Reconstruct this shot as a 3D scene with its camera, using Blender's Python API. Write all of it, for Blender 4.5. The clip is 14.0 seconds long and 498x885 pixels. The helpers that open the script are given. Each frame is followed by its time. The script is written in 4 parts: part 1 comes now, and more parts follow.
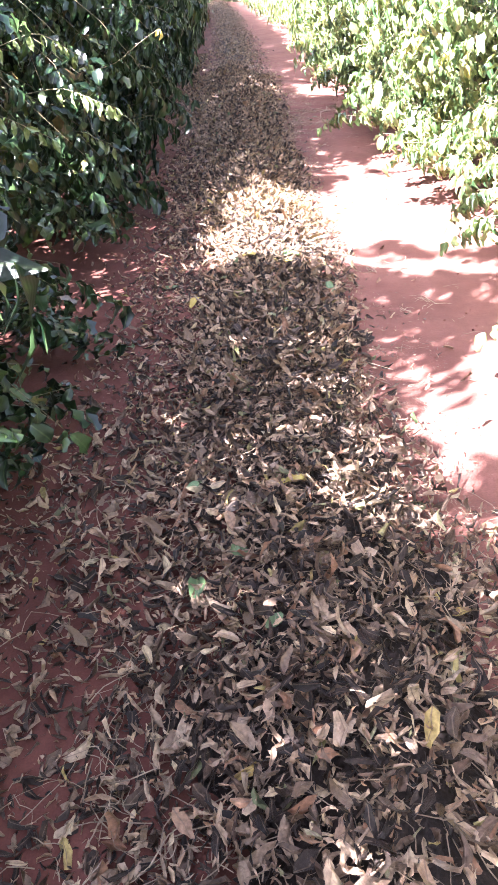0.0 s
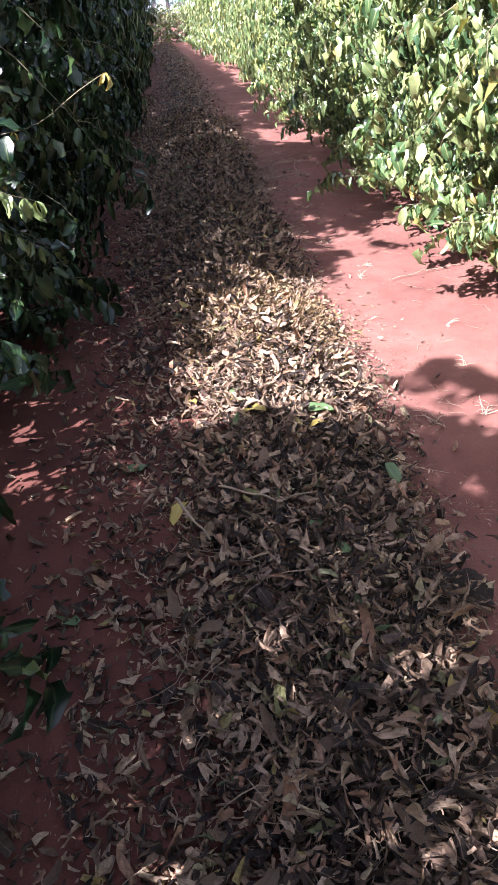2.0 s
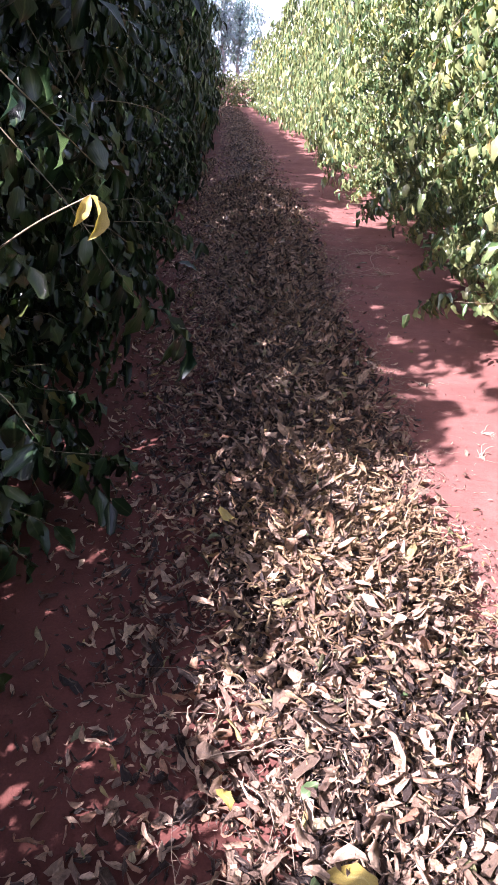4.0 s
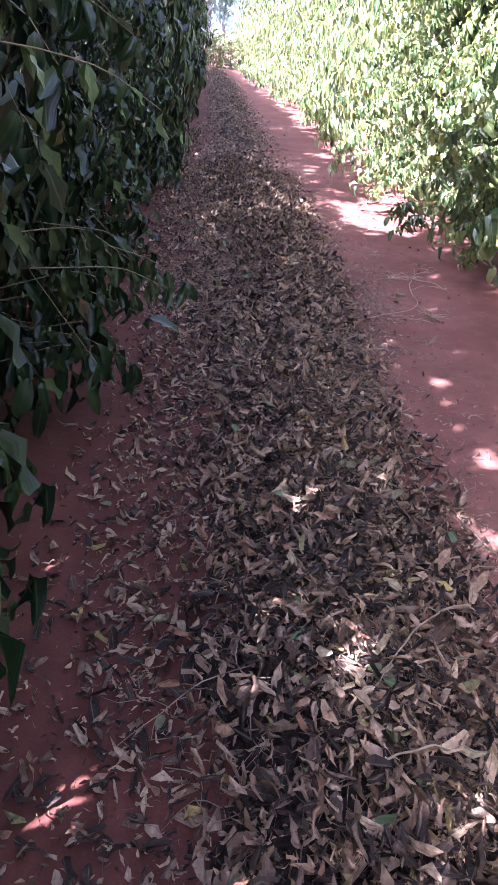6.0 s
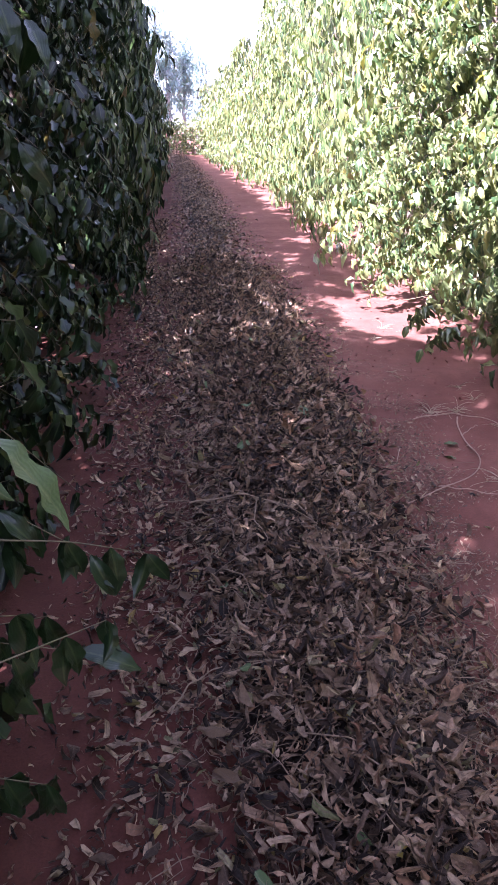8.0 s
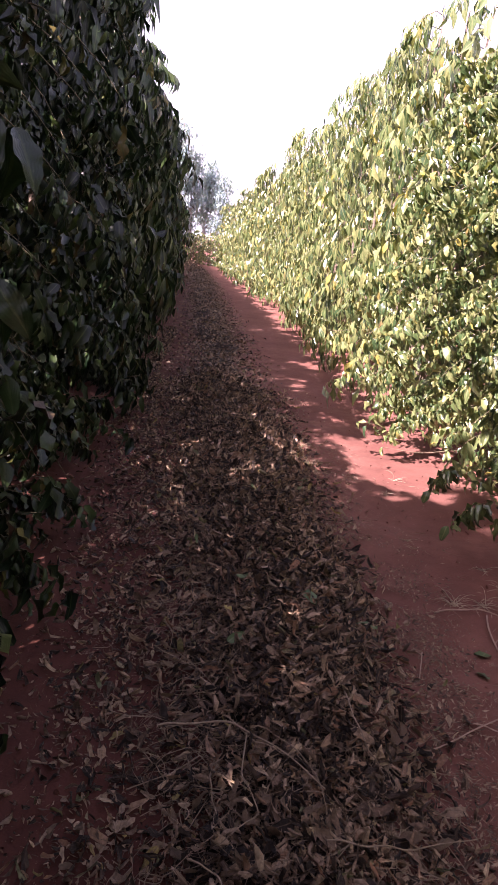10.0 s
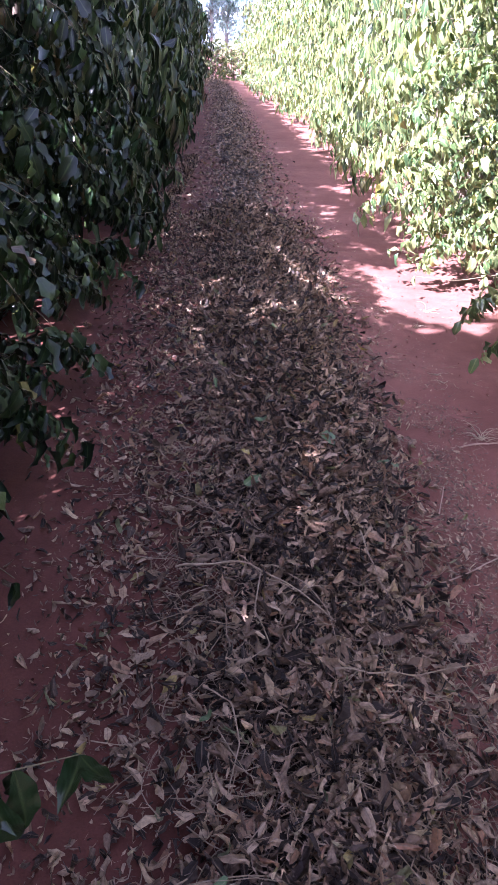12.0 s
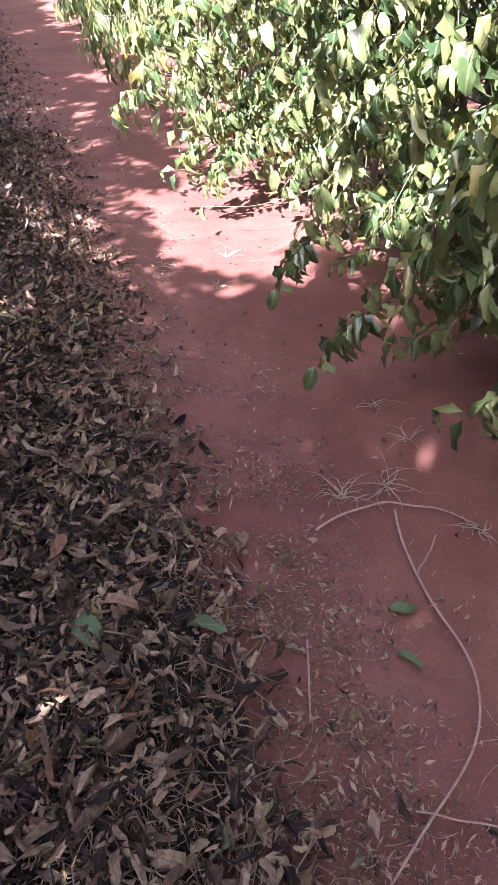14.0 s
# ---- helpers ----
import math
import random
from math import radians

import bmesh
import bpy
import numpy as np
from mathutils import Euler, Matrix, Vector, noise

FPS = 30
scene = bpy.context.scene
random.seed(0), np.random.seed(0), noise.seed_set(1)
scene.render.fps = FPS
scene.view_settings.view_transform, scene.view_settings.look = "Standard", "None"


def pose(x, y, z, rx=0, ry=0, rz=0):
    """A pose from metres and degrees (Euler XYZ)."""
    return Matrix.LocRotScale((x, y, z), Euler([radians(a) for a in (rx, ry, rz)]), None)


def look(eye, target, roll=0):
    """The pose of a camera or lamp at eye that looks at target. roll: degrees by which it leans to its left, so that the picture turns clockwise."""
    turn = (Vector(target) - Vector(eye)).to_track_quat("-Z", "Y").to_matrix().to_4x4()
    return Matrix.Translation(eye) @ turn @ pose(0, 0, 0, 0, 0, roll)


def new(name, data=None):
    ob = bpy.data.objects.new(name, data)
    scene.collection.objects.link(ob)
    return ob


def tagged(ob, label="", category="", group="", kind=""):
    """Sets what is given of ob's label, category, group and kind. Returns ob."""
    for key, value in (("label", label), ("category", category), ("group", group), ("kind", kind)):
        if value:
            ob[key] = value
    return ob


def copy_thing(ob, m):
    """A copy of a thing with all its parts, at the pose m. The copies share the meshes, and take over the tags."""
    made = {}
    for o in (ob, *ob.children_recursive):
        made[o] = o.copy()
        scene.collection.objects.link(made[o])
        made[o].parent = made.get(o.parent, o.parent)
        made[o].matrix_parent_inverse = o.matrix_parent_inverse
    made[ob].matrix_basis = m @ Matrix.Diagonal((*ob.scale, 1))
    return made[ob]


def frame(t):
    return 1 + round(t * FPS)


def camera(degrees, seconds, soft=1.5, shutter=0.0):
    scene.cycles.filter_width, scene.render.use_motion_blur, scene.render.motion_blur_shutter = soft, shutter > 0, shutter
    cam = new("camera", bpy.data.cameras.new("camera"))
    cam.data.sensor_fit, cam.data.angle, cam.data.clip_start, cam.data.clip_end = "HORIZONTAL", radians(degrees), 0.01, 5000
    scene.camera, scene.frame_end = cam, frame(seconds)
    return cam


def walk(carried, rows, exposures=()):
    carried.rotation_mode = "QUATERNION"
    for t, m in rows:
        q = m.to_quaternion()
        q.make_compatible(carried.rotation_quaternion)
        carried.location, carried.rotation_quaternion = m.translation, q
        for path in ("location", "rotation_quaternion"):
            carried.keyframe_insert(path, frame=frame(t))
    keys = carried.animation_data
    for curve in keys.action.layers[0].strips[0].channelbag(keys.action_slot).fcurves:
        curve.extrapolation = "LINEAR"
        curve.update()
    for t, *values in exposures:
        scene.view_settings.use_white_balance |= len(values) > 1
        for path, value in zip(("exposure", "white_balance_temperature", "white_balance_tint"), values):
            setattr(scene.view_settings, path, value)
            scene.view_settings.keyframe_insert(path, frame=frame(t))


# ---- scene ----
PATH = [
    (0, (-0.212, -0.373, 1.419), (-0.218, 1.281, 0.295), -3.4),
    (0.5, (-0.273, 0.051, 1.402), (-0.316, 1.735, 0.324), -3.9),
    (1, (-0.324, 0.365, 1.393), (-0.193, 2.085, 0.381), -0.1),
    (1.2, (-0.363, 0.520, 1.406), (-0.087, 2.263, 0.465), -0.5),
    (1.5, (-0.379, 0.741, 1.394), (-0.149, 2.359, 0.240), -1.2),
    (2, (-0.360, 1.232, 1.370), (-0.229, 2.925, 0.314), -3.1),
    (2.5, (-0.346, 1.572, 1.371), (-0.098, 3.289, 0.375), 1.4),
    (3, (-0.398, 1.929, 1.373), (-0.153, 3.639, 0.366), 1.2),
    (3.5, (-0.391, 2.344, 1.358), (-0.298, 4.157, 0.519), -1.5),
    (3.7, (-0.386, 2.500, 1.383), (-0.338, 4.277, 0.467), 0.5),
    (5.8, (-0.488, 4.326, 1.349), (-0.391, 6.093, 0.419), 3.3),
    (6, (-0.506, 4.529, 1.357), (-0.363, 6.259, 0.364), 4.7),
    (6.5, (-0.432, 4.970, 1.387), (-0.345, 6.693, 0.376), 1.3),
    (7, (-0.436, 5.296, 1.413), (-0.403, 7.066, 0.483), 3.9),
    (7.5, (-0.519, 5.622, 1.430), (-0.254, 7.447, 0.657), 4.0),
    (8, (-0.478, 6.023, 1.416), (-0.308, 7.840, 0.597), -0.1),
    (8.5, (-0.435, 6.384, 1.423), (-0.260, 8.210, 0.626), 4.3),
    (8.7, (-0.443, 6.479, 1.424), (-0.197, 8.327, 0.700), 6.5),
    (10.8, (-0.527, 6.664, 1.549), (-0.349, 8.587, 1.030), 6.7),
    (11, (-0.492, 6.681, 1.528), (-0.339, 8.538, 0.802), 5.3),
    (11.5, (-0.468, 6.705, 1.503), (-0.375, 8.492, 0.610), 4.9),
    (12, (-0.393, 6.727, 1.492), (-0.282, 8.467, 0.512), 3.2),
    (12.5, (-0.323, 6.821, 1.492), (-0.086, 8.521, 0.465), 3.1),
    (13, (-0.262, 7.252, 1.391), (0.222, 8.895, 0.358), 2.2),
    (13.5, (-0.170, 7.669, 1.415), (0.411, 9.187, 0.250), 0.2),
    (14, (0.110, 8.121, 1.397), (0.634, 9.610, 0.170), -0.4),
]
cam = camera(40.9, 14.0, soft=1.05)
walk(cam, [(t, look(e, a, r)) for t, e, a, r in PATH], exposures=[
    (0, 4.15, 5600, 26), (0.4, 3.45, 5600, 26), (1.0, 2.95, 5700, 27), (1.5, 2.47, 5600, 28), (2.5, 2.40, 5450, 20), (3.7, 2.38, 5600, 38), (5.8, 3.50, 5250, 38),
    (6.0, 3.50, 5250, 38), (7.0, 4.02, 5300, 36), (7.5, 3.78, 5400, 36), (8.0, 3.1, 5450, 43), (8.5, 3.1, 5450, 47), (10.8, 1.75, 6800, 50), (11.0, 1.88, 6650, 52),
    (11.5, 2.85, 5450, 58), (12.0, 3.25, 5300, 43), (13.0, 3.17, 5500, 33), (14.0, 3.02, 5650, 34)])

# ---- light: afternoon sun from behind and from the side of the shaded row ----
SUN_AWAY = Vector((0.75, 0.66, -0.98)).normalized()
sun = new("sun", bpy.data.lights.new("sun", "SUN"))
sun.data.energy, sun.data.angle, sun.data.color = 5.0, radians(0.55), (1.0, 0.93, 0.82)
sun.matrix_world = Matrix.Translation((-8, -8, 14)) @ SUN_AWAY.to_track_quat("-Z", "Y").to_matrix().to_4x4()
world = bpy.data.worlds.new("sky")
scene.world = world
world.use_nodes = True
wn, wl = world.node_tree.nodes, world.node_tree.links
sky = wn.new("ShaderNodeTexSky")
sky.sky_type, sky.sun_disc = "NISHITA", False
sky.sun_elevation, sky.sun_rotation = math.asin(-SUN_AWAY.z), math.atan2(-SUN_AWAY.x, -SUN_AWAY.y)
sky.dust_density, sky.air_density = 5.0, 1.0
wn["Background"].inputs["Strength"].default_value = 0.05
# dry-season haze: the sky pales to white towards the horizon
way = wn.new("ShaderNodeTexCoord")
part = wn.new("ShaderNodeSeparateXYZ")
wl.new(way.outputs["Generated"], part.inputs["Vector"])
thick = wn.new("ShaderNodeMapRange")
thick.inputs["From Min"].default_value, thick.inputs["From Max"].default_value = 0.0, 0.7
thick.inputs["To Min"].default_value, thick.inputs["To Max"].default_value = 0.9, 0.15
wl.new(part.outputs["Z"], thick.inputs["Value"])
haze = wn.new("ShaderNodeMix")
haze.data_type = "RGBA"
haze.inputs[7].default_value = (9.4, 9.7, 9.9, 1)
wl.new(thick.outputs["Result"], haze.inputs["Factor"])
wl.new(sky.outputs["Color"], haze.inputs[6])
wl.new(haze.outputs[2], wn["Background"].inputs["Color"])


# ---- materials ----
def material(name):
    mat = bpy.data.materials.new(name)
    mat.use_nodes = True
    nodes, links = mat.node_tree.nodes, mat.node_tree.links
    return mat, nodes, links, nodes["Principled BSDF"]


def ramp(nodes, links, factor, stops):
    r = nodes.new("ShaderNodeValToRGB")
    e = r.color_ramp.elements
    while len(e) < len(stops):
        e.new(0.5)
    for k, (at, colour) in zip(e, stops):
        k.position, k.color = at, (*colour, 1)
    links.new(factor, r.inputs["Fac"])
    return r.outputs["Color"]


def noise_tex(nodes, links, scale, detail=4, rough=0.6, coords="Object"):
    c = nodes.new("ShaderNodeTexCoord")
    n = nodes.new("ShaderNodeTexNoise")
    n.inputs["Scale"].default_value, n.inputs["Detail"].default_value, n.inputs["Roughness"].default_value = scale, detail, rough
    links.new(c.outputs[coords], n.inputs["Vector"])
    return n.outputs["Fac"]


def mix(nodes, links, kind, fac, a, b):
    m = nodes.new("ShaderNodeMix")
    m.data_type, m.blend_type = "RGBA", kind
    if isinstance(fac, float):
        m.inputs["Factor"].default_value = fac
    else:
        links.new(fac, m.inputs["Factor"])
    for s, v in ((6, a), (7, b)):
        if isinstance(v, tuple):
            m.inputs[s].default_value = (*v, 1)
        else:
            links.new(v, m.inputs[s])
    return m.outputs[2]


def bump(nodes, links, bsdf, height, strength, distance):
    b = nodes.new("ShaderNodeBump")
    b.inputs["Strength"].default_value, b.inputs["Distance"].default_value = strength, distance
    links.new(height, b.inputs["Height"])
    links.new(b.outputs["Normal"], bsdf.inputs["Normal"])


def leaf_material(name, stops, veins, rough, through_light, spec=0.5, wrinkle=0.0):
    """A leaf: its own shade by island, a paler midrib, fine mottling, and light that shines through."""
    mat, n, l, b = material(name)
    geo = n.new("ShaderNodeNewGeometry")
    col = ramp(n, l, geo.outputs["Random Per Island"], stops)
    uv = n.new("ShaderNodeUVMap")
    sep = n.new("ShaderNodeSeparateXYZ")
    l.new(uv.outputs["UV"], sep.inputs["Vector"])
    wave = n.new("ShaderNodeTexWave")
    wave.wave_type, wave.bands_direction = "BANDS", "DIAGONAL"
    wave.inputs["Scale"].default_value, wave.inputs["Distortion"].default_value = 2.6, 0.6
    mirrored = n.new("ShaderNodeMath")
    mirrored.operation = "ABSOLUTE"
    l.new(sep.outputs["X"], mirrored.inputs[0])
    comb = n.new("ShaderNodeCombineXYZ")
    l.new(mirrored.outputs[0], comb.inputs["X"])
    l.new(sep.outputs["Y"], comb.inputs["Y"])
    l.new(comb.outputs["Vector"], wave.inputs["Vector"])
    rib = n.new("ShaderNodeMapRange")
    rib.inputs["From Min"].default_value, rib.inputs["From Max"].default_value = 0.03, 0.16
    rib.inputs["To Min"].default_value, rib.inputs["To Max"].default_value = 0.7, 0.0
    l.new(mirrored.outputs[0], rib.inputs["Value"])
    col = mix(n, l, "MIX", rib.outputs["Result"], col, veins)
    mott = noise_tex(n, l, 80 if wrinkle else 45, 4)
    col = mix(n, l, "MULTIPLY", 0.9 if wrinkle else 0.55, col, ramp(n, l, mott, [(0.3, (0.5, 0.48, 0.45)), (0.7, (1.2, 1.17, 1.1))]))
    l.new(col, b.inputs["Base Color"])
    b.inputs["Roughness"].default_value = rough
    b.inputs["Specular IOR Level"].default_value = spec
    if wrinkle:
        bump(n, l, b, noise_tex(n, l, 130, 4, 0.65), wrinkle, 0.01)
    else:
        bump(n, l, b, wave.outputs["Fac"], 0.10, 0.003)
    if through_light:
        tr = n.new("ShaderNodeBsdfTranslucent")
        tint = mix(n, l, "MULTIPLY", 1.0, col, (1.5, 1.6, 0.7))
        l.new(tint, tr.inputs["Color"])
        add = n.new("ShaderNodeMixShader")
        add.inputs["Fac"].default_value = through_light
        l.new(b.outputs["BSDF"], add.inputs[1])
        l.new(tr.outputs["BSDF"], add.inputs[2])
        l.new(add.outputs["Shader"], n["Material Output"].inputs["Surface"])
    return mat


# same leaf twice: row shade put into these greens, sunlight into SUNNY below
SHADED = [(0.0, (0.004, 0.014, 0.007)), (0.35, (0.009, 0.025, 0.010)), (0.7, (0.022, 0.049, 0.017)),
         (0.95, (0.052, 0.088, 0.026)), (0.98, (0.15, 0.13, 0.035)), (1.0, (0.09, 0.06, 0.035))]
shaded_coffee_leaf = leaf_material("shaded_coffee_leaf", SHADED, (0.07, 0.10, 0.04), 0.32, 0.09, 0.5)
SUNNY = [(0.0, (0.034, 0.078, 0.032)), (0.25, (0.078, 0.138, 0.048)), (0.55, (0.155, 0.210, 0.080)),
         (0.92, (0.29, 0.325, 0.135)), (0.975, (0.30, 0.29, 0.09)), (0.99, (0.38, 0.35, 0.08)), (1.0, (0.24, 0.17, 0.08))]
sunny_leaf = leaf_material("sunlit_coffee_leaf", SUNNY, (0.30, 0.31, 0.14), 0.30, 0.17, 0.9)
DRY = [(0.0, (0.012, 0.007, 0.005)), (0.30, (0.040, 0.024, 0.016)), (0.49, (0.175, 0.114, 0.078)), (0.76, (0.49, 0.362, 0.256)),
       (0.89, (0.28, 0.145, 0.085)), (0.955, (0.62, 0.48, 0.32)), (0.985, (0.13, 0.16, 0.075)), (1.0, (0.44, 0.33, 0.12))]
dry_leaf = leaf_material("dry_leaf", DRY, (0.20, 0.145, 0.105), 0.48, 0.06, 0.4, 0.8)
tan_leaf = leaf_material("tan_leaf", [(0.0, (0.10, 0.06, 0.032)), (0.4, (0.23, 0.152, 0.085)), (1.0, (0.40, 0.295, 0.165))], (0.3, 0.22, 0.13), 0.6, 0.10, 0.3, 0.6)
green_fallen = leaf_material("fresh_fallen_leaf", [(0.0, (0.07, 0.12, 0.05)), (1.0, (0.10, 0.16, 0.06))], (0.2, 0.24, 0.12), 0.5, 0.1)
yellow_fallen = leaf_material("yellowed_leaf", [(0.0, (0.42, 0.32, 0.06)), (1.0, (0.36, 0.29, 0.08))], (0.5, 0.42, 0.15), 0.55, 0.15)
# pale blue foliage: the haze of distance is put into the colour
hazy_gum_leaf = leaf_material("hazy_gum_foliage", [(0.0, (0.24, 0.35, 0.44)), (1.0, (0.34, 0.46, 0.56))], (0.3, 0.32, 0.3), 0.6, 0.3)


def wood_material(name, dark, light, scale, rough=0.85):
    mat, n, l, b = material(name)
    col = ramp(n, l, noise_tex(n, l, scale, 6, 0.7), [(0.3, dark), (0.7, light)])
    l.new(col, b.inputs["Base Color"])
    b.inputs["Roughness"].default_value = rough
    bump(n, l, b, noise_tex(n, l, scale * 4, 4), 0.5, 0.004)
    return mat


bark = wood_material("coffee_bark", (0.10, 0.075, 0.055), (0.27, 0.215, 0.165), 30)
shoot_wood = wood_material("shoot_wood", (0.12, 0.105, 0.06), (0.24, 0.20, 0.12), 40)
straw = wood_material("straw", (0.32, 0.26, 0.18), (0.55, 0.46, 0.33), 60)
chaff_bits = leaf_material("chaff_bits", [(0.0, (0.035, 0.019, 0.014)), (0.5, (0.16, 0.098, 0.069)), (1.0, (0.46, 0.345, 0.245))], (0.3, 0.22, 0.17), 0.6, 0.05, 0.4, 0.4)
gum_bark = wood_material("gum_bark", (0.30, 0.30, 0.30), (0.48, 0.47, 0.45), 2)


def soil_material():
    """Red oxisol: fine powder, damp and dry blotches, crumbs, coloured darker on the shaded side and paler on the
    sunlit side.
    """
    mat, n, l, b = material("red_soil")
    big = noise_tex(n, l, 1.3, 5, 0.6)
    mid = noise_tex(n, l, 9.0, 6, 0.65)
    fine = noise_tex(n, l, 150.0, 4, 0.7)
    # the lane's shade and sunlight put into the colour: dark left, pale right
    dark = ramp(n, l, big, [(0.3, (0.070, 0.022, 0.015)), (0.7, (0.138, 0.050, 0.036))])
    sunlit_side = ramp(n, l, big, [(0.3, (0.150, 0.060, 0.047)), (0.7, (0.232, 0.109, 0.085))])
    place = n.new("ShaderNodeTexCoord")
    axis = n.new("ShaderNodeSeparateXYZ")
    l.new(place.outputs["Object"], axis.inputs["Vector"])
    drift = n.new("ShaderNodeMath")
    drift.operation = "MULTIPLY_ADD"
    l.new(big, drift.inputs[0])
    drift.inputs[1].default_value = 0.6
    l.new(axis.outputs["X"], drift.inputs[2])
    side_mix = n.new("ShaderNodeMapRange")
    side_mix.inputs["From Min"].default_value, side_mix.inputs["From Max"].default_value = -0.3, 0.75
    l.new(drift.outputs[0], side_mix.inputs["Value"])
    col = mix(n, l, "MIX", side_mix.outputs["Result"], dark, sunlit_side)
    col = mix(n, l, "MULTIPLY", 0.8, col, ramp(n, l, mid, [(0.25, (0.72, 0.68, 0.66)), (0.75, (1.16, 1.14, 1.12))]))
    col = mix(n, l, "MULTIPLY", 0.8, col, ramp(n, l, fine, [(0.3, (0.72, 0.70, 0.68)), (0.7, (1.2, 1.2, 1.2))]))
    l.new(col, b.inputs["Base Color"])
    b.inputs["Roughness"].default_value = 0.95
    b.inputs["Specular IOR Level"].default_value = 0.35
    add = n.new("ShaderNodeMath")
    add.operation = "MULTIPLY_ADD"
    l.new(fine, add.inputs[0])
    add.inputs[1].default_value = 0.25
    l.new(mid, add.inputs[2])
    bump(n, l, b, add.outputs[0], 0.7, 0.012)
    return mat


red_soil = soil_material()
rng = np.random.default_rng(7)


# ---- the lie of the land ----
def rise(y):
    """The plantation climbs gently ahead."""
    y = np.asarray(y, float)
    return np.where(y > 12, np.where(y < 32, 0.0005 * (y - 12) ** 2, 0.2 + 0.02 * (y - 32)), 0.0)


def bend(y):
    """Far off the lane and its rows swing gently to one side."""
    return -0.0009 * np.maximum(0.0, np.asarray(y, float) - 25) ** 2


def soil_height(x, y):
    x, y = np.asarray(x, float), np.asarray(y, float)
    wave = 0.012 * np.sin(1.7 * x + 0.6 * y) + 0.010 * np.sin(2.9 * x - 1.1 * y + 1.0) + 0.006 * np.sin(7.3 * y + 3.1 * x)
    near = np.exp(-((x / 9) ** 2))
    banks = 0.05 * np.exp(-(((x - 2.0) / 0.5) ** 2)) + 0.05 * np.exp(-(((x + 1.95) / 0.5) ** 2))
    return rise(y) + (wave + banks) * near


def litter_height(x, y):
    """The windrow of raked leaves along the middle of the lane."""
    x, y = np.asarray(x, float), np.asarray(y, float)
    middle = bend(y) - 0.06 + 0.07 * np.sin(0.8 * y) + 0.04 * np.sin(2.1 * y + 1)
    crest = 0.125 + 0.03 * np.sin(1.4 * y + 0.5) + 0.02 * np.sin(3.7 * y) + 0.05 * np.exp(-(((y - 4.45) / 0.5) ** 2))
    return crest * np.exp(-(((x - middle) / 0.31) ** 2))


def top_height(x, y):
    return soil_height(x, y) + litter_height(x, y)


def mesh_object(name, verts, faces, mat, parent=None, smooth=True, uvs=None):
    me = bpy.data.meshes.new(name)
    me.from_pydata(verts, [], faces)
    if uvs is not None:
        layer = me.uv_layers.new(name="UVMap")
        layer.data.foreach_set("uv", np.asarray(uvs, np.float32).ravel())
    if mat:
        me.materials.append(mat)
    if smooth:
        me.shade_smooth()
    me.update()
    ob = new(name, me)
    if parent:
        ob.parent = parent
    return ob


def thing(name, label, category, at=(0, 0, 0), turn=0.0, group="", kind=""):
    ob = new(name)
    ob.matrix_basis = pose(*at, 0, 0, turn)
    ob.empty_display_size = 0.2
    return tagged(ob, label, category, group, kind)


def make_ground():
    xs = np.unique(np.concatenate([np.linspace(-1.6, 1.8, 86), np.linspace(-6, -1.6, 30), np.linspace(1.8, 6, 30),
                                   -np.geomspace(6, 900, 14), np.geomspace(6, 900, 14)]))
    ys = np.unique(np.concatenate([np.linspace(-2, 14, 220), np.linspace(14, 60, 70), np.geomspace(60, 1500, 14), -np.geomspace(2, 300, 12)]))
    X, Y = np.meshgrid(xs, ys)
    Z = soil_height(X, Y)
    near = (np.abs(X) < 2.6) & (Y < 16) & (Y > -2)
    crumbs = np.array([noise.fractal((x * 5, y * 5, 0), 1.0, 2.0, 3) if k else 0.0 for x, y, k in zip(X.ravel(), Y.ravel(), near.ravel())]).reshape(X.shape)
    Z = Z + 0.010 * crumbs
    nx, ny = len(xs), len(ys)
    idx = np.arange(nx * ny).reshape(ny, nx)
    faces = np.stack([idx[:-1, :-1], idx[:-1, 1:], idx[1:, 1:], idx[1:, :-1]], -1).reshape(-1, 4)
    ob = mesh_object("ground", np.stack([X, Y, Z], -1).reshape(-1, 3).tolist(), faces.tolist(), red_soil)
    return tagged(ob, "bare red plantation soil, coloured paler on the sunlit side of lane", "ground", kind="structure")


ground = make_ground()


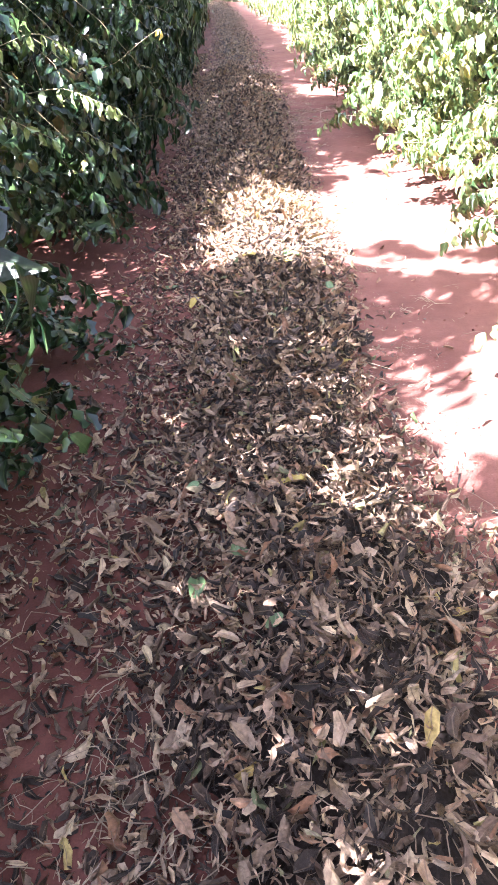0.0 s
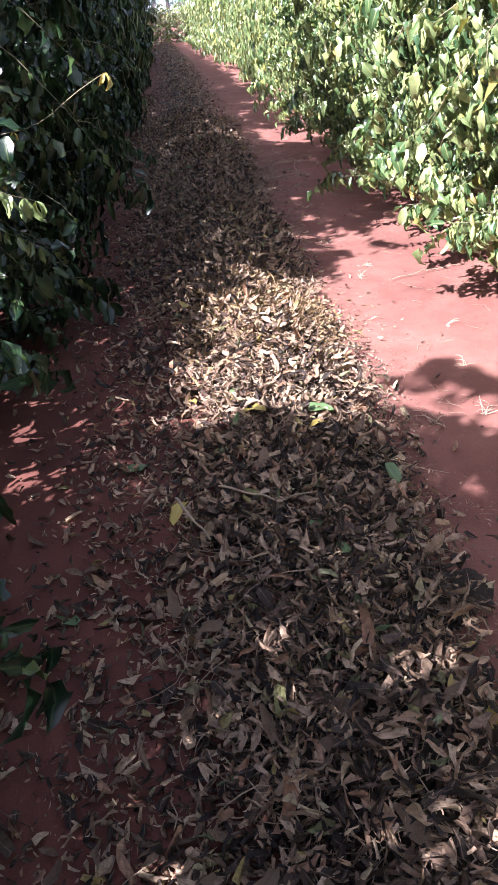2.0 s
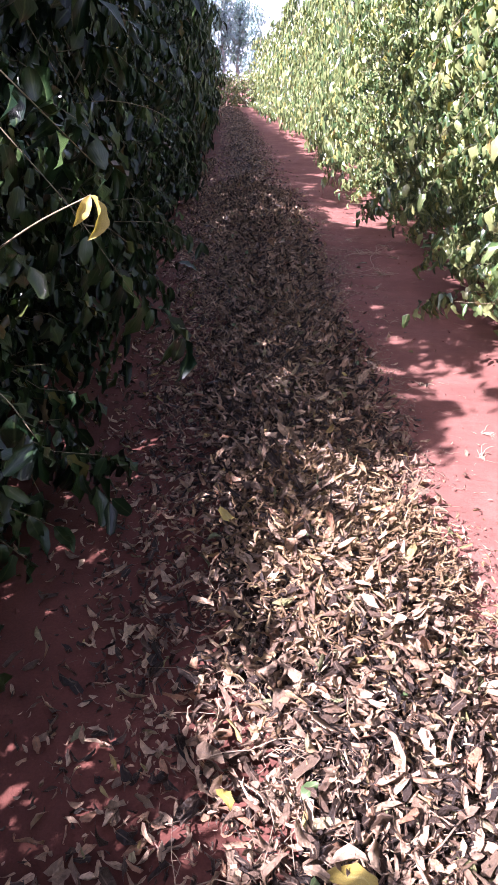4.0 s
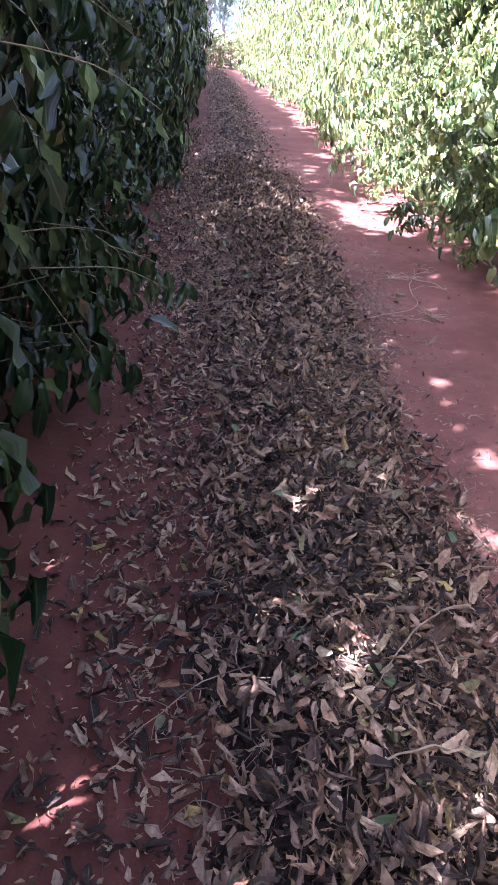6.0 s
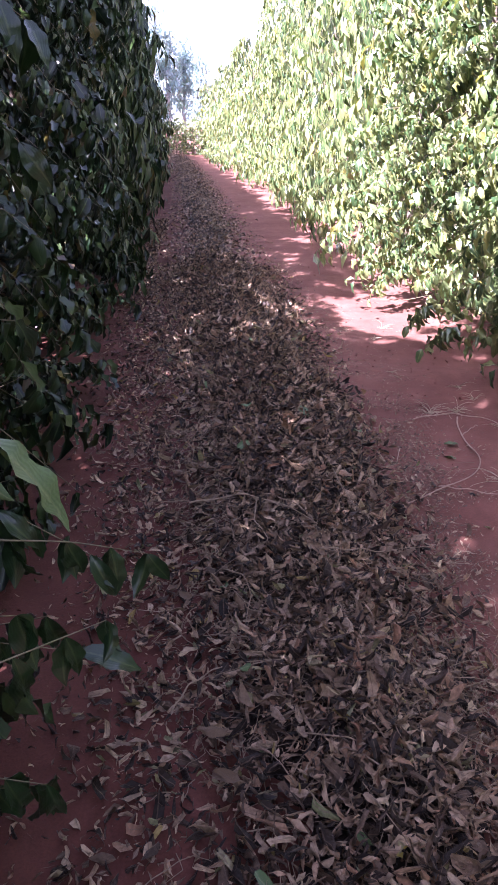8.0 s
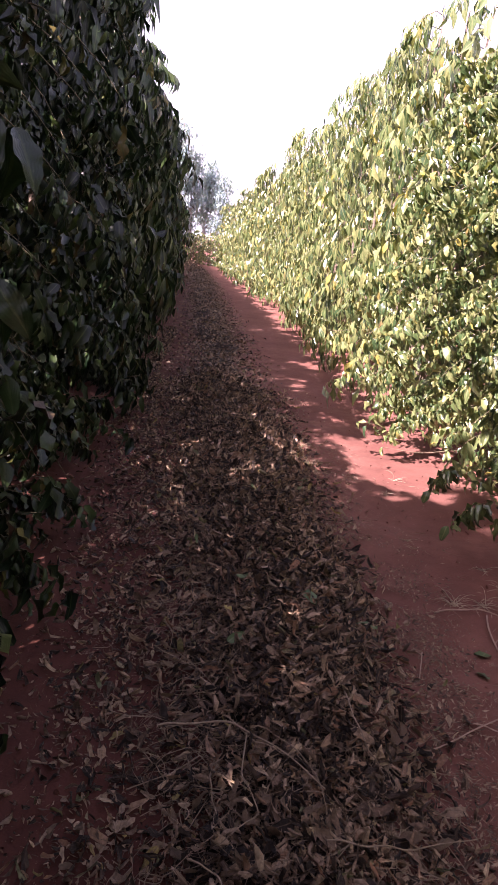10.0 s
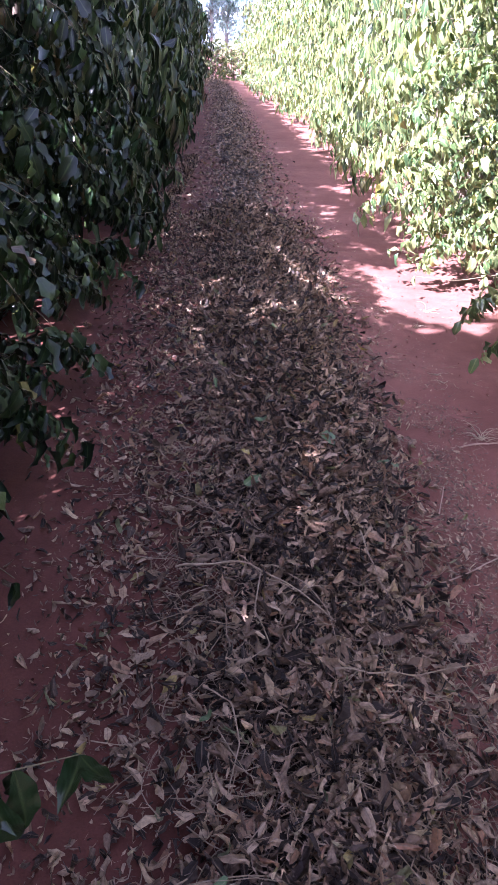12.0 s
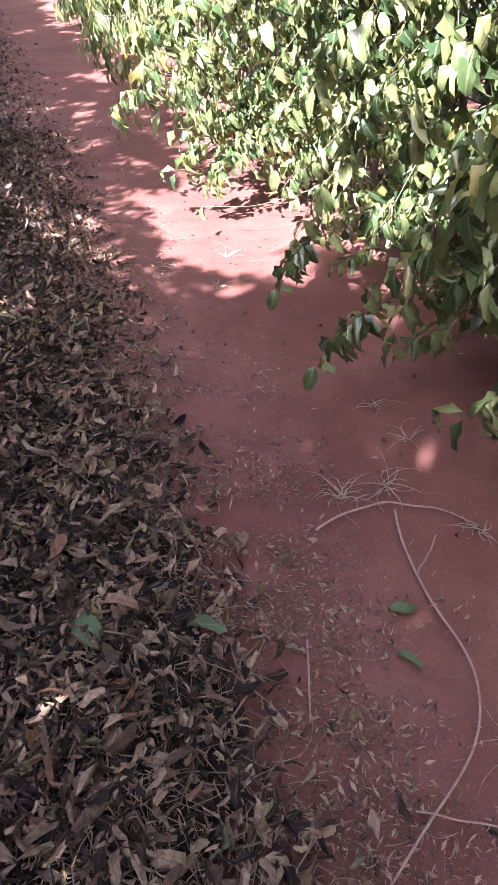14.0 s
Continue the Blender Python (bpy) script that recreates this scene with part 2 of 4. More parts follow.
# ---- leaves by the thousand ----
def leaf_template(detail, width=0.34, fold=0.25, curl=0.25, twist=0.0, wave=0.0):
    """One leaf of length 1 along y, its face towards z: points, faces, and u, v of each point."""
    if detail > 2:
        stations = [(0.10, 0.52), (0.32, 0.97), (0.60, 0.98), (0.86, 0.56)]
    elif detail == 2:
        stations = [(0.12, 0.62), (0.44, 1.0), (0.80, 0.70)]
    elif detail == 1.5:
        stations = [(0.26, 0.88), (0.70, 0.86)]
    else:
        stations = [(0.45, 1.0)]
    pts, uv = [(0, 0, 0)], [(0, 0)]
    for k, (s, w) in enumerate(stations):
        h = w * width / 2
        drop = -curl * s * s
        a = twist * s
        ruffle = wave * (1 if k % 2 else -1)
        for side in (-1, 0, 1):
            g = h / math.sqrt(1 + fold * fold)
            x, z = side * g * math.cos(a), abs(side) * g * fold + side * g * math.sin(a) + abs(side) * ruffle * side * h
            pts.append((x, s - 0.15 * curl * s * s, drop + z))
            uv.append((side, s))
    pts.append((0, 1 - 0.3 * abs(curl), -curl))
    uv.append((0, 1))
    f, tip = [(0, 2, 1), (0, 3, 2)], len(pts) - 1
    for k in range(len(stations) - 1):
        a, b = 1 + 3 * k, 4 + 3 * k
        f += [(a, a + 1, b + 1, b), (a + 1, a + 2, b + 2, b + 1)]
    e = tip - 3
    f += [(e, e + 1, tip), (e + 1, e + 2, tip)]
    return np.array(pts), f, np.array(uv, float)


def frames(along, up):
    """Right-handed axes whose y runs along the leaf and whose z leans to up."""
    y = along / np.linalg.norm(along, axis=1, keepdims=True)
    x = np.cross(y, up)
    x /= np.maximum(np.linalg.norm(x, axis=1, keepdims=True), 1e-6)
    return np.stack([x, y, np.cross(x, y)], -1)


def scatter(name, templates, places, axes, sizes, mat, parent=None, kinds=None, smooth=True):
    """One mesh of many leaves."""
    kinds = rng.integers(0, len(templates), len(places)) if kinds is None else kinds
    verts, base = [], 0
    loops, totals, uvs = [], [], []
    for k, (pts, faces, uv) in enumerate(templates):
        m = kinds == k
        n = int(m.sum())
        if not n:
            continue
        v = np.einsum("nij,pj->npi", axes[m] * sizes[m][:, None, None], pts) + places[m][:, None, :]
        verts.append(v.reshape(-1, 3))
        offs = base + np.arange(n) * len(pts)
        flat = np.array([i for f in faces for i in f])
        count = np.array([len(f) for f in faces])
        loops.append((offs[:, None] + flat[None]).ravel())
        totals.append(np.tile(count, n))
        uvs.append(np.tile(uv[flat], (n, 1)))
        base += n * len(pts)
    verts, loops, totals, uvs = np.concatenate(verts), np.concatenate(loops), np.concatenate(totals), np.concatenate(uvs)
    me = bpy.data.meshes.new(name)
    me.vertices.add(len(verts))
    me.vertices.foreach_set("co", verts.astype(np.float32).ravel())
    me.loops.add(len(loops))
    me.loops.foreach_set("vertex_index", loops.astype(np.int32))
    me.polygons.add(len(totals))
    me.polygons.foreach_set("loop_start", np.concatenate([[0], np.cumsum(totals)[:-1]]).astype(np.int32))
    layer = me.uv_layers.new(name="UVMap")
    layer.data.foreach_set("uv", uvs.astype(np.float32).ravel())
    me.materials.append(mat)
    me.update(calc_edges=True)
    me.validate()
    if smooth:
        me.shade_smooth()
    else:
        me.shade_flat()
    ob = new(name, me)
    if parent:
        ob.parent = parent
    return ob


def tubes(name, lines, mat, parent=None, sides=5):
    """Tapered round stems, one mesh: each line is points and radii."""
    verts, faces = [], []
    for pts, radii in lines:
        pts = np.asarray(pts, float)
        d = np.gradient(pts, axis=0)
        d /= np.maximum(np.linalg.norm(d, axis=1, keepdims=True), 1e-9)
        ref = np.where(np.abs(d[:, 2:3]) > 0.9, np.array([[1.0, 0, 0]]), np.array([[0, 0, 1.0]]))
        u = np.cross(d, ref)
        u /= np.linalg.norm(u, axis=1, keepdims=True)
        w = np.cross(d, u)
        b = len(verts)
        ang = np.arange(sides) * 2 * math.pi / sides
        ring = pts[:, None] + np.asarray(radii)[:, None, None] * (np.cos(ang)[None, :, None] * u[:, None] + np.sin(ang)[None, :, None] * w[:, None])
        verts += ring.reshape(-1, 3).tolist()
        for k in range(len(pts) - 1):
            for j in range(sides):
                i = (j + 1) % sides
                faces.append((b + k * sides + j, b + k * sides + i, b + (k + 1) * sides + i, b + (k + 1) * sides + j))
        faces.append(tuple(b + j for j in range(sides))[::-1])
        faces.append(tuple(b + (len(pts) - 1) * sides + j for j in range(sides)))
    return mesh_object(name, verts, faces, mat, parent)


# ---- coffee bushes ----
def bush_plan(height, radius, low, branches, pairs, seed, lane=None, skirt=0.12):
    """Stems, side branches and the seats of the leaves of one bush, round the origin."""
    r = np.random.default_rng(seed)
    stems, limbs, seats = [], [], []
    roots = []
    for k in range(3):
        a = 2.1 * k + r.uniform(0, 1)
        foot, lean = 0.07 * np.array([math.cos(a), math.sin(a)]), r.uniform(0.05, 0.22) * height / 3
        hh = height * r.uniform(0.86, 1.0)
        s = np.linspace(0, 1, 9)
        bend = np.stack([foot[0] + math.cos(a) * lean * s**1.4 + 0.03 * np.sin(5 * s + k), foot[1] + math.sin(a) * lean * s**1.4 + 0.03 * np.cos(4 * s), hh * s - 0.08], -1)
        stems.append((bend, 0.032 * (1 - s) ** 0.8 + 0.006))
        roots.append((bend, s))
    for k in range(branches):
        stem, s = roots[k % 3]
        f = (k + r.uniform(0, 1)) / branches
        z = low + (height - low - 0.05) * f
        at = np.array([np.interp(z, stem[:, 2], stem[:, i]) for i in range(3)])
        az = k * 2.399 + r.normal(0, 0.35) if lane is None or k % 3 == 0 else lane + r.normal(0, 0.85)
        t = f
        reach = radius * (1.04 + 0.10 * math.sin(t * 3.4) - 0.50 * max(0, t - 0.55) / 0.45) * r.uniform(0.80, 1.0) * min(1.05, max(0.52, 0.84 + 1.05 * noise.noise((2.1 * math.cos(az) + seed, 2.1 * math.sin(az), 2.4 * z))))
        droop = r.uniform(0.5, 0.95) * (1.1 - 0.45 * t)
        u = np.linspace(0, 1, 7)
        out = np.array([math.cos(az), math.sin(az), 0])
        side = np.array([-math.sin(az), math.cos(az), 0])
        sway = r.normal(0, 0.22)
        line = at + reach * (u[:, None] * out + sway * (u[:, None] ** 2) * side) + np.stack([0 * u, 0 * u, reach * (0.32 * u - (0.32 + droop) * u**2)], -1)
        line[:, 2] = np.maximum(line[:, 2], skirt * (1 + 0.8 * noise.noise((3 * az, seed, 1.0))) + 0.1 * u)
        limbs.append((line, 0.0045 * (1 - u) + 0.0012))
        twigs = [(line, 0.34, pairs)]
        for q in range(5):
            v = r.uniform(0.4, 1.0)
            p0 = np.array([np.interp(v, u, line[:, i]) for i in range(3)])
            dirn = out * r.uniform(0.4, 0.9) + side * r.choice([-1, 1]) * r.uniform(0.4, 1.0) + np.array([0, 0, r.uniform(-0.4, 0.25)])
            dirn /= np.linalg.norm(dirn)
            ln = r.uniform(0.13, 0.27)
            w = np.linspace(0, 1, 3)
            sub = p0 + ln * (w[:, None] * dirn) + np.stack([0 * w, 0 * w, -0.45 * ln * w**2], -1)
            sub[:, 2] = np.maximum(sub[:, 2], 0.8 * skirt)
            if q < 1:
                limbs.append((sub, 0.002 * (1 - w) + 0.001))
            twigs.append((sub, 0.15, max(2, int(pairs * 0.5))))
        for path, begin, count in twigs:
            par = np.linspace(0, 1, len(path))
            for v in np.linspace(begin, 1.0, count):
                p = np.array([np.interp(v, par, path[:, i]) for i in range(3)])
                g = path[min(len(path) - 1, int(v * (len(path) - 1)) + 1)] - path[max(0, int(v * (len(path) - 1)) - 0) if v < 1 else len(path) - 2]
                n = np.linalg.norm(g)
                g = g / n if n > 1e-6 else out
                across = np.cross(g, (0, 0, 1))
                across /= max(np.linalg.norm(across), 1e-6)
                for sgn in (-1, 1):
                    seats.append((p, g, across * sgn))
    return stems, limbs, seats


def bush(name, label, plan, mat, templates, leaf_size, droop, seed, thin=1.0):
    """A coffee bush: three stems, its side branches, its foliage."""
    stems, limbs, seats = plan
    r = np.random.default_rng(seed)
    ob = thing(name, label, "coffee bush")
    for line in stems:
        tubes("stem", [line], bark, ob, 7)
    for line in limbs[::15] if thin == 1.0 else ():
        tubes("branch", [line], shoot_wood, ob, 5)
    rest = [b for k, b in enumerate(limbs) if k % 15] if thin == 1.0 else [(p[::2], q[::2]) for p, q in limbs[::3]]
    tagged(tubes("branchwork", rest, shoot_wood, ob, 3), kind="stuff")
    keep = r.random(len(seats)) < thin
    P = np.array([s[0] for s in seats])[keep]
    G = np.array([s[1] for s in seats])[keep]
    A = np.array([s[2] for s in seats])[keep]
    n = len(P)
    down = np.stack([np.zeros(n), np.zeros(n), -r.uniform(0.3, droop, n)], -1)
    along = A * r.uniform(0.35, 0.75, (n, 1)) + G * r.uniform(0.1, 0.5, (n, 1)) + down + r.normal(0, 0.24, (n, 3))
    out = P * np.array([1, 1, 0])
    out /= np.maximum(np.linalg.norm(out, axis=1, keepdims=True), 0.05)
    up = np.array([0, 0, 1.0]) + 0.75 * out + r.normal(0, 0.5, (n, 3))
    size = leaf_size * r.uniform(0.55, 1.28, n)
    P = P + along * 0.012
    tip = P[:, 2] + size * along[:, 2] / np.linalg.norm(along, axis=1)
    P[:, 2] += np.maximum(0, 0.03 - tip)
    tagged(scatter("foliage", templates, P, frames(along, up), size, mat, ob), kind="stuff")
    return ob


PLAIN = [leaf_template(3, 0.52, 0.35, 0.40, 0.2, 0.35), leaf_template(3, 0.46, 0.6, 0.60, 0.5, -0.4), leaf_template(3, 0.54, 0.25, 0.30, -0.5, 0.45), leaf_template(3, 0.50, 0.45, 0.85, 0.4, 0.4),
         leaf_template(3, 0.48, 0.8, -0.15, -0.6, -0.4), leaf_template(3, 0.44, 1.1, 0.35, 0.7, 0.4)]
WILTED = [leaf_template(3, 0.52, 0.45, 0.55, 0.4, 0.45), leaf_template(3, 0.46, 0.8, 0.80, 0.6, -0.5), leaf_template(3, 0.54, 0.3, 0.45, -0.6, 0.55), leaf_template(3, 0.50, 0.6, 1.0, 0.5, 0.5),
          leaf_template(3, 0.46, 1.0, 0.2, -0.8, -0.4), leaf_template(3, 0.42, 1.4, 0.5, 0.9, 0.4)]
COARSE = [leaf_template(1, 0.42, 0.4, 0.3), leaf_template(1, 0.38, 0.25, 0.45, 0.3)]

SHADY_LABEL = "dense dark-green coffee bush in shade, drooping glossy leaves"
SUNNY_LABEL = "sunlit coffee bush with drooping yellow-green leaves to the ground"
shady = [bush("coffee_bush", SHADY_LABEL, bush_plan(4.0, 1.05, 0.38, 86, 11, 11 + k, 0.0, 0.16), shaded_coffee_leaf, PLAIN, 0.104, 1.5, 21 + k) for k in range(3)]
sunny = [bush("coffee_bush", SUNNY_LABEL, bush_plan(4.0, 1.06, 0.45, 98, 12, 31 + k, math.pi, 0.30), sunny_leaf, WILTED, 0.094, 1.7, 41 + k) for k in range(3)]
airy = [bush("coffee_bush", "sparse young coffee bush in a gap of the shaded row", bush_plan(2.2, 0.95, 0.5, 70, 8, 95, 0.0, 0.45), shaded_coffee_leaf, PLAIN, 0.12, 2.0, 96, 0.48)]
far_shady = [bush("coffee_bush", SHADY_LABEL, bush_plan(4.0, 1.08, 0.4, 64, 6, 51 + k), shaded_coffee_leaf, COARSE, 0.21, 1.5, 61 + k, 0.97) for k in range(2)]
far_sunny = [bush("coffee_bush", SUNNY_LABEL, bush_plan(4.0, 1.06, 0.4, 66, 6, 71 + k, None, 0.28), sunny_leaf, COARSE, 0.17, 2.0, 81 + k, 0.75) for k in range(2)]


distant_shady = [bush("coffee_bush", SHADY_LABEL, bush_plan(4.0, 1.1, 0.4, 40, 4, 151), shaded_coffee_leaf, COARSE, 0.30, 1.5, 161, 0.75)]
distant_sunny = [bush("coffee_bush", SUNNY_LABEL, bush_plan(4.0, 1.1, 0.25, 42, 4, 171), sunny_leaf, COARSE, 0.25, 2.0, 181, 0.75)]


def plant_row(tiers, first, line, heights, group, seed, thin_at=(), step=1.15):
    """Bushes along a row, closely set; the models themselves take the first places."""
    r = np.random.default_rng(seed)
    used = set()
    ys = list(first)
    while ys[-1] < 58:
        ys.append(ys[-1] + (0.9 if ys[-1] < 13 else step if ys[-1] < 36 else 1.15) * r.uniform(0.92, 1.08))
    for y in ys:
        pool = airy if y in thin_at else tiers[2] if y < -2.7 else tiers[0] if 1.3 < y < 12.4 else tiers[1] if y < 30 else tiers[2]
        k = int(r.integers(len(pool)))
        h, w = float(np.interp(y, *heights)) / 4.0 * (r.uniform(0.97, 1.03) if y < 13 else r.uniform(0.88, 1.1)), r.uniform(0.93, 1.05)
        x = float(np.interp(y, *line) + bend(y)) + r.normal(0, 0.05)
        m = pose(x, y, float(soil_height(x, y)), 0, 0, r.uniform(-38, 38) if 1.3 < y < 12.4 else r.uniform(0, 360)) @ Matrix.Diagonal((w, w, h, 1))
        ob = pool[k]
        if id(ob) in used:
            ob = copy_thing(ob, m)
        used.add(id(pool[k]))
        ob.matrix_basis = m
        tagged(ob, group=group)


# tops out of view: heights chosen to shape the sun patches on the lane
plant_row((shady, far_shady, distant_shady), [-7.4, -6.2, -5.0, -3.8, -2.6, -1.6, -0.6, 0.1, 0.75, 1.35, 2.0, 3.2, 4.0, 4.9, 5.5, 6.1, 6.85, 7.7, 8.5, 9.5, 10.5, 11.4, 12.3], ([0, 5.5, 6.5, 8, 9, 13, 16], [-1.98, -1.98, -2.07, -2.07, -2.03, -2.03, -2.1]),
          ([-7.4, -2.6, -1.6, -0.6, 0.1, 0.75, 1.35, 2.0, 3.2, 4.0, 4.9, 5.5, 6.1, 6.85, 7.7, 8.5, 9.5, 10.5, 14, 60], [4.2, 4.2, 4.5, 2.7, 1.9, 4.1, 2.9, 1.95, 3.4, 3.15, 4.8, 5.0, 5.1, 5.5, 5.1, 4.3, 3.4, 4.5, 5.35, 5.2]),
          "shaded row of coffee bushes", 5, (3.2,), 0.78)
plant_row((sunny, far_sunny, distant_sunny), [-7.4, -6.2, -5.0, -3.8, -2.6], ([0, 2.6, 3.4, 4.3, 5.0, 5.7, 6.4, 6.9, 7.6, 8.9, 9.6, 10.3, 11.0, 12.2, 13, 16, 25, 60], [2.15, 2.10, 2.08, 2.08, 2.06, 2.05, 1.98, 1.96, 2.25, 2.30, 2.32, 2.16, 2.24, 2.2, 2.1, 2.35, 2.6, 2.7]),
          ([-3, 6, 12, 13.5, 16, 20, 27, 35, 60], [4.0, 4.0, 4.0, 4.0, 4.8, 5.3, 5.2, 4.8, 4.2]), "sunlit row of coffee bushes", 6)
# extra bushes out of view behind the shaded row, added to block sun
for k, (x, y, h) in enumerate([(-2.85, 4.9, 4.2), (-2.8, 5.7, 4.5), (-2.3, 6.4, 5.2), (-2.3, 7.25, 4.7), (-2.9, 8.1, 4.4), (-2.8, 10.6, 4.2), (-2.9, 11.6, 4.4), (-2.8, 12.6, 4.4)] + [(-2.85 + 0.06 * (k % 3) + float(bend(13.6 + 1.05 * k)), 13.6 + 1.05 * k, 4.9) for k in range(34)]):
    tagged(copy_thing(distant_shady[0], pose(x, y, float(soil_height(x, y)), 0, 0, 71 * k) @ Matrix.Diagonal((0.95, 0.95, h / 4, 1))), group="shaded row of coffee bushes")
# unseen next rows of the plantation, added on either side to block sky light
for side, x, src, group in ((0, -6.1, distant_shady, "shaded row of coffee bushes"), (1, 6.4, distant_sunny, "sunlit row of coffee bushes")):
    for k in range(30):
        y = -8 + 1.45 * k
        tagged(copy_thing(src[0], pose(x + 0.12 * math.sin(2.3 * k), y, float(soil_height(x, y)), 0, 0, 67 * k) @ Matrix.Diagonal((1.1, 1.1, 1.05 + 0.06 * math.sin(1.7 * k), 1))), group=group)
for k in range(20):
    x, y = -7.0 + 0.62 * k, 56.0 + 1.3 * (k % 2)
    tagged(copy_thing(distant_sunny[0], pose(x, y, float(rise(y)) - 0.15, 0, 0, 77 * k) @ Matrix.Diagonal((1.1, 1.1, 0.62 + 0.05 * math.sin(2.1 * k), 1))), group="bushes across the end of the lane")


# ---- the windrow of fallen leaves ----
def crumpled(width, fold, curl, twist, seed):
    pts, faces, uv = leaf_template(2, width, fold, curl, twist)
    r = np.random.default_rng(seed)
    pts[:, 0] *= r.uniform(0.55, 1.5, len(pts))
    return pts + r.normal(0, 0.055, pts.shape), faces, uv


CURLED = [crumpled(w, f, c, t, 100 + k) for k, (w, f, c, t) in enumerate([
    (0.40, 1.0, 0.45, 0.6), (0.36, -1.0, -0.5, 0.5), (0.44, 1.6, 0.3, -0.8), (0.38, 0.6, 0.75, 1.1), (0.48, 0.9, -0.4, -0.5),
    (0.30, 2.6, 0.4, 0.8), (0.42, -1.3, 0.5, -0.9), (0.50, 0.3, 0.9, 0.4), (0.40, 1.8, -0.7, 1.4), (0.34, 2.0, 0.6, 0.2), (0.44, -0.6, 0.3, 0.3), (0.42, 0.3, 0.3, 0.2)])]


def rolled(roll, width, bend, twist, seed):
    """A dried leaf rolled along its length into a trough."""
    r = np.random.default_rng(seed)
    pts, uv = [(0, 0, 0)], [(0, 0)]
    for v, w in ((0.16, 0.62), (0.52, 1.0), (0.86, 0.6)):
        turn = roll * r.uniform(0.7, 1.3)
        rad = w * width / turn
        for j in range(4):
            a = turn * (j / 3 - 0.5) + twist * v
            pts.append((rad * math.sin(a), v * (1 - 0.2 * abs(bend)), rad * (1 - math.cos(a)) - bend * v * v))
            uv.append((2 * j / 3 - 1, v))
    pts.append((0, 1 - 0.35 * abs(bend), -bend * 1.1))
    uv.append((0, 1))
    f = [(0, k + 2, k + 1) for k in range(3)] + [(k + 9, k + 10, 13) for k in range(3)]
    f += [(q + k, q + k + 1, q + k + 5, q + k + 4) for q in (1, 5) for k in range(3)]
    pts = np.array(pts)
    return pts + r.normal(0, 0.036, pts.shape), f, np.array(uv, float)


SHREDS = [rolled(a, w, b, t, 230 + k) for k, (a, w, b, t) in enumerate([(3.2, 0.22, 0.3, 0.6), (2.2, 0.26, -0.3, 1.2), (4.0, 0.30, 0.5, -0.9), (2.8, 0.18, 0.15, 0.4)])]
ROLLED = [rolled(a, w, b, t, 130 + k) for k, (a, w, b, t) in enumerate([
    (1.8, 0.36, 0.30, 0.5), (2.6, 0.42, -0.3, 0.9), (3.6, 0.46, 0.45, -0.8), (4.4, 0.44, 0.25, 1.2), (2.0, 0.40, 0.65, -1.0), (3.0, 0.38, -0.5, 1.4), (1.5, 0.34, 0.7, 0.4), (2.3, 0.44, 0.5, -1.5)])]
CURLED_FAR = [leaf_template(1, 0.5, 0.5, 0.3, 0.5), leaf_template(1, 0.5, -0.4, -0.4)]


def edge_left(y):
    return bend(y) - 0.04 * np.sin(0.9 * y) + np.interp(y, [0, 1.2, 2.2, 3, 4.2, 6, 7.2, 8.2, 9.5, 12, 14], [-0.95, -0.86, -0.54, -0.48, -0.56, -0.64, -0.53, -0.53, -0.62, -0.74, -0.80])


def edge_right(y):
    return bend(y) + 0.02 * np.sin(2.3 * y) + np.interp(y, [0, 1, 1.8, 2.6, 4, 6, 8, 9, 10.4, 14, 18], [0.62, 0.50, 0.33, 0.33, 0.39, 0.42, 0.42, 0.45, 0.52, 0.60, 0.70])


def litter_seats(n, y0, y1, spread):
    """Places on the windrow, thick in the middle and thinning past its edges."""
    y = rng.uniform(y0, y1, n * 2)
    mid, half = (edge_left(y) + edge_right(y)) / 2, (edge_right(y) - edge_left(y)) / 2
    x = mid + half * rng.normal(0, spread, n * 2)
    keep = (np.abs(x - mid) < half * (0.86 + 0.36 * rng.random(n * 2))) & (x > -4.0) & (x < 1.3)
    return x[keep][:n], y[keep][:n]


def lie(n, tilt):
    """Axes of leaves that lie about, tipped by up to tilt."""
    a = rng.uniform(0, 2 * math.pi, n)
    along = np.stack([np.cos(a), np.sin(a), rng.normal(0, tilt, n)], -1)
    up = np.stack([rng.normal(0, tilt * 1.6, n), rng.normal(0, tilt * 1.6, n), np.where(rng.random(n) < 0.5, 1.0, -1.0)], -1)
    return frames(along, up)


def leaf_bed(name, label, n, y0, y1, templates, size, tilt, spread, lift):
    x, y = litter_seats(n, y0, y1, spread)
    z = top_height(x, y) + rng.uniform(0.004, lift, len(x)) * (0.25 + np.clip(litter_height(x, y) / 0.12, 0, 1))
    ob = scatter(name, templates, np.stack([x, y, z], -1), lie(len(x), tilt), size * (0.22 + 1.0 * rng.random(len(x)) ** 2.0), dry_leaf)
    return tagged(ob, label, "leaf litter", kind="stuff")


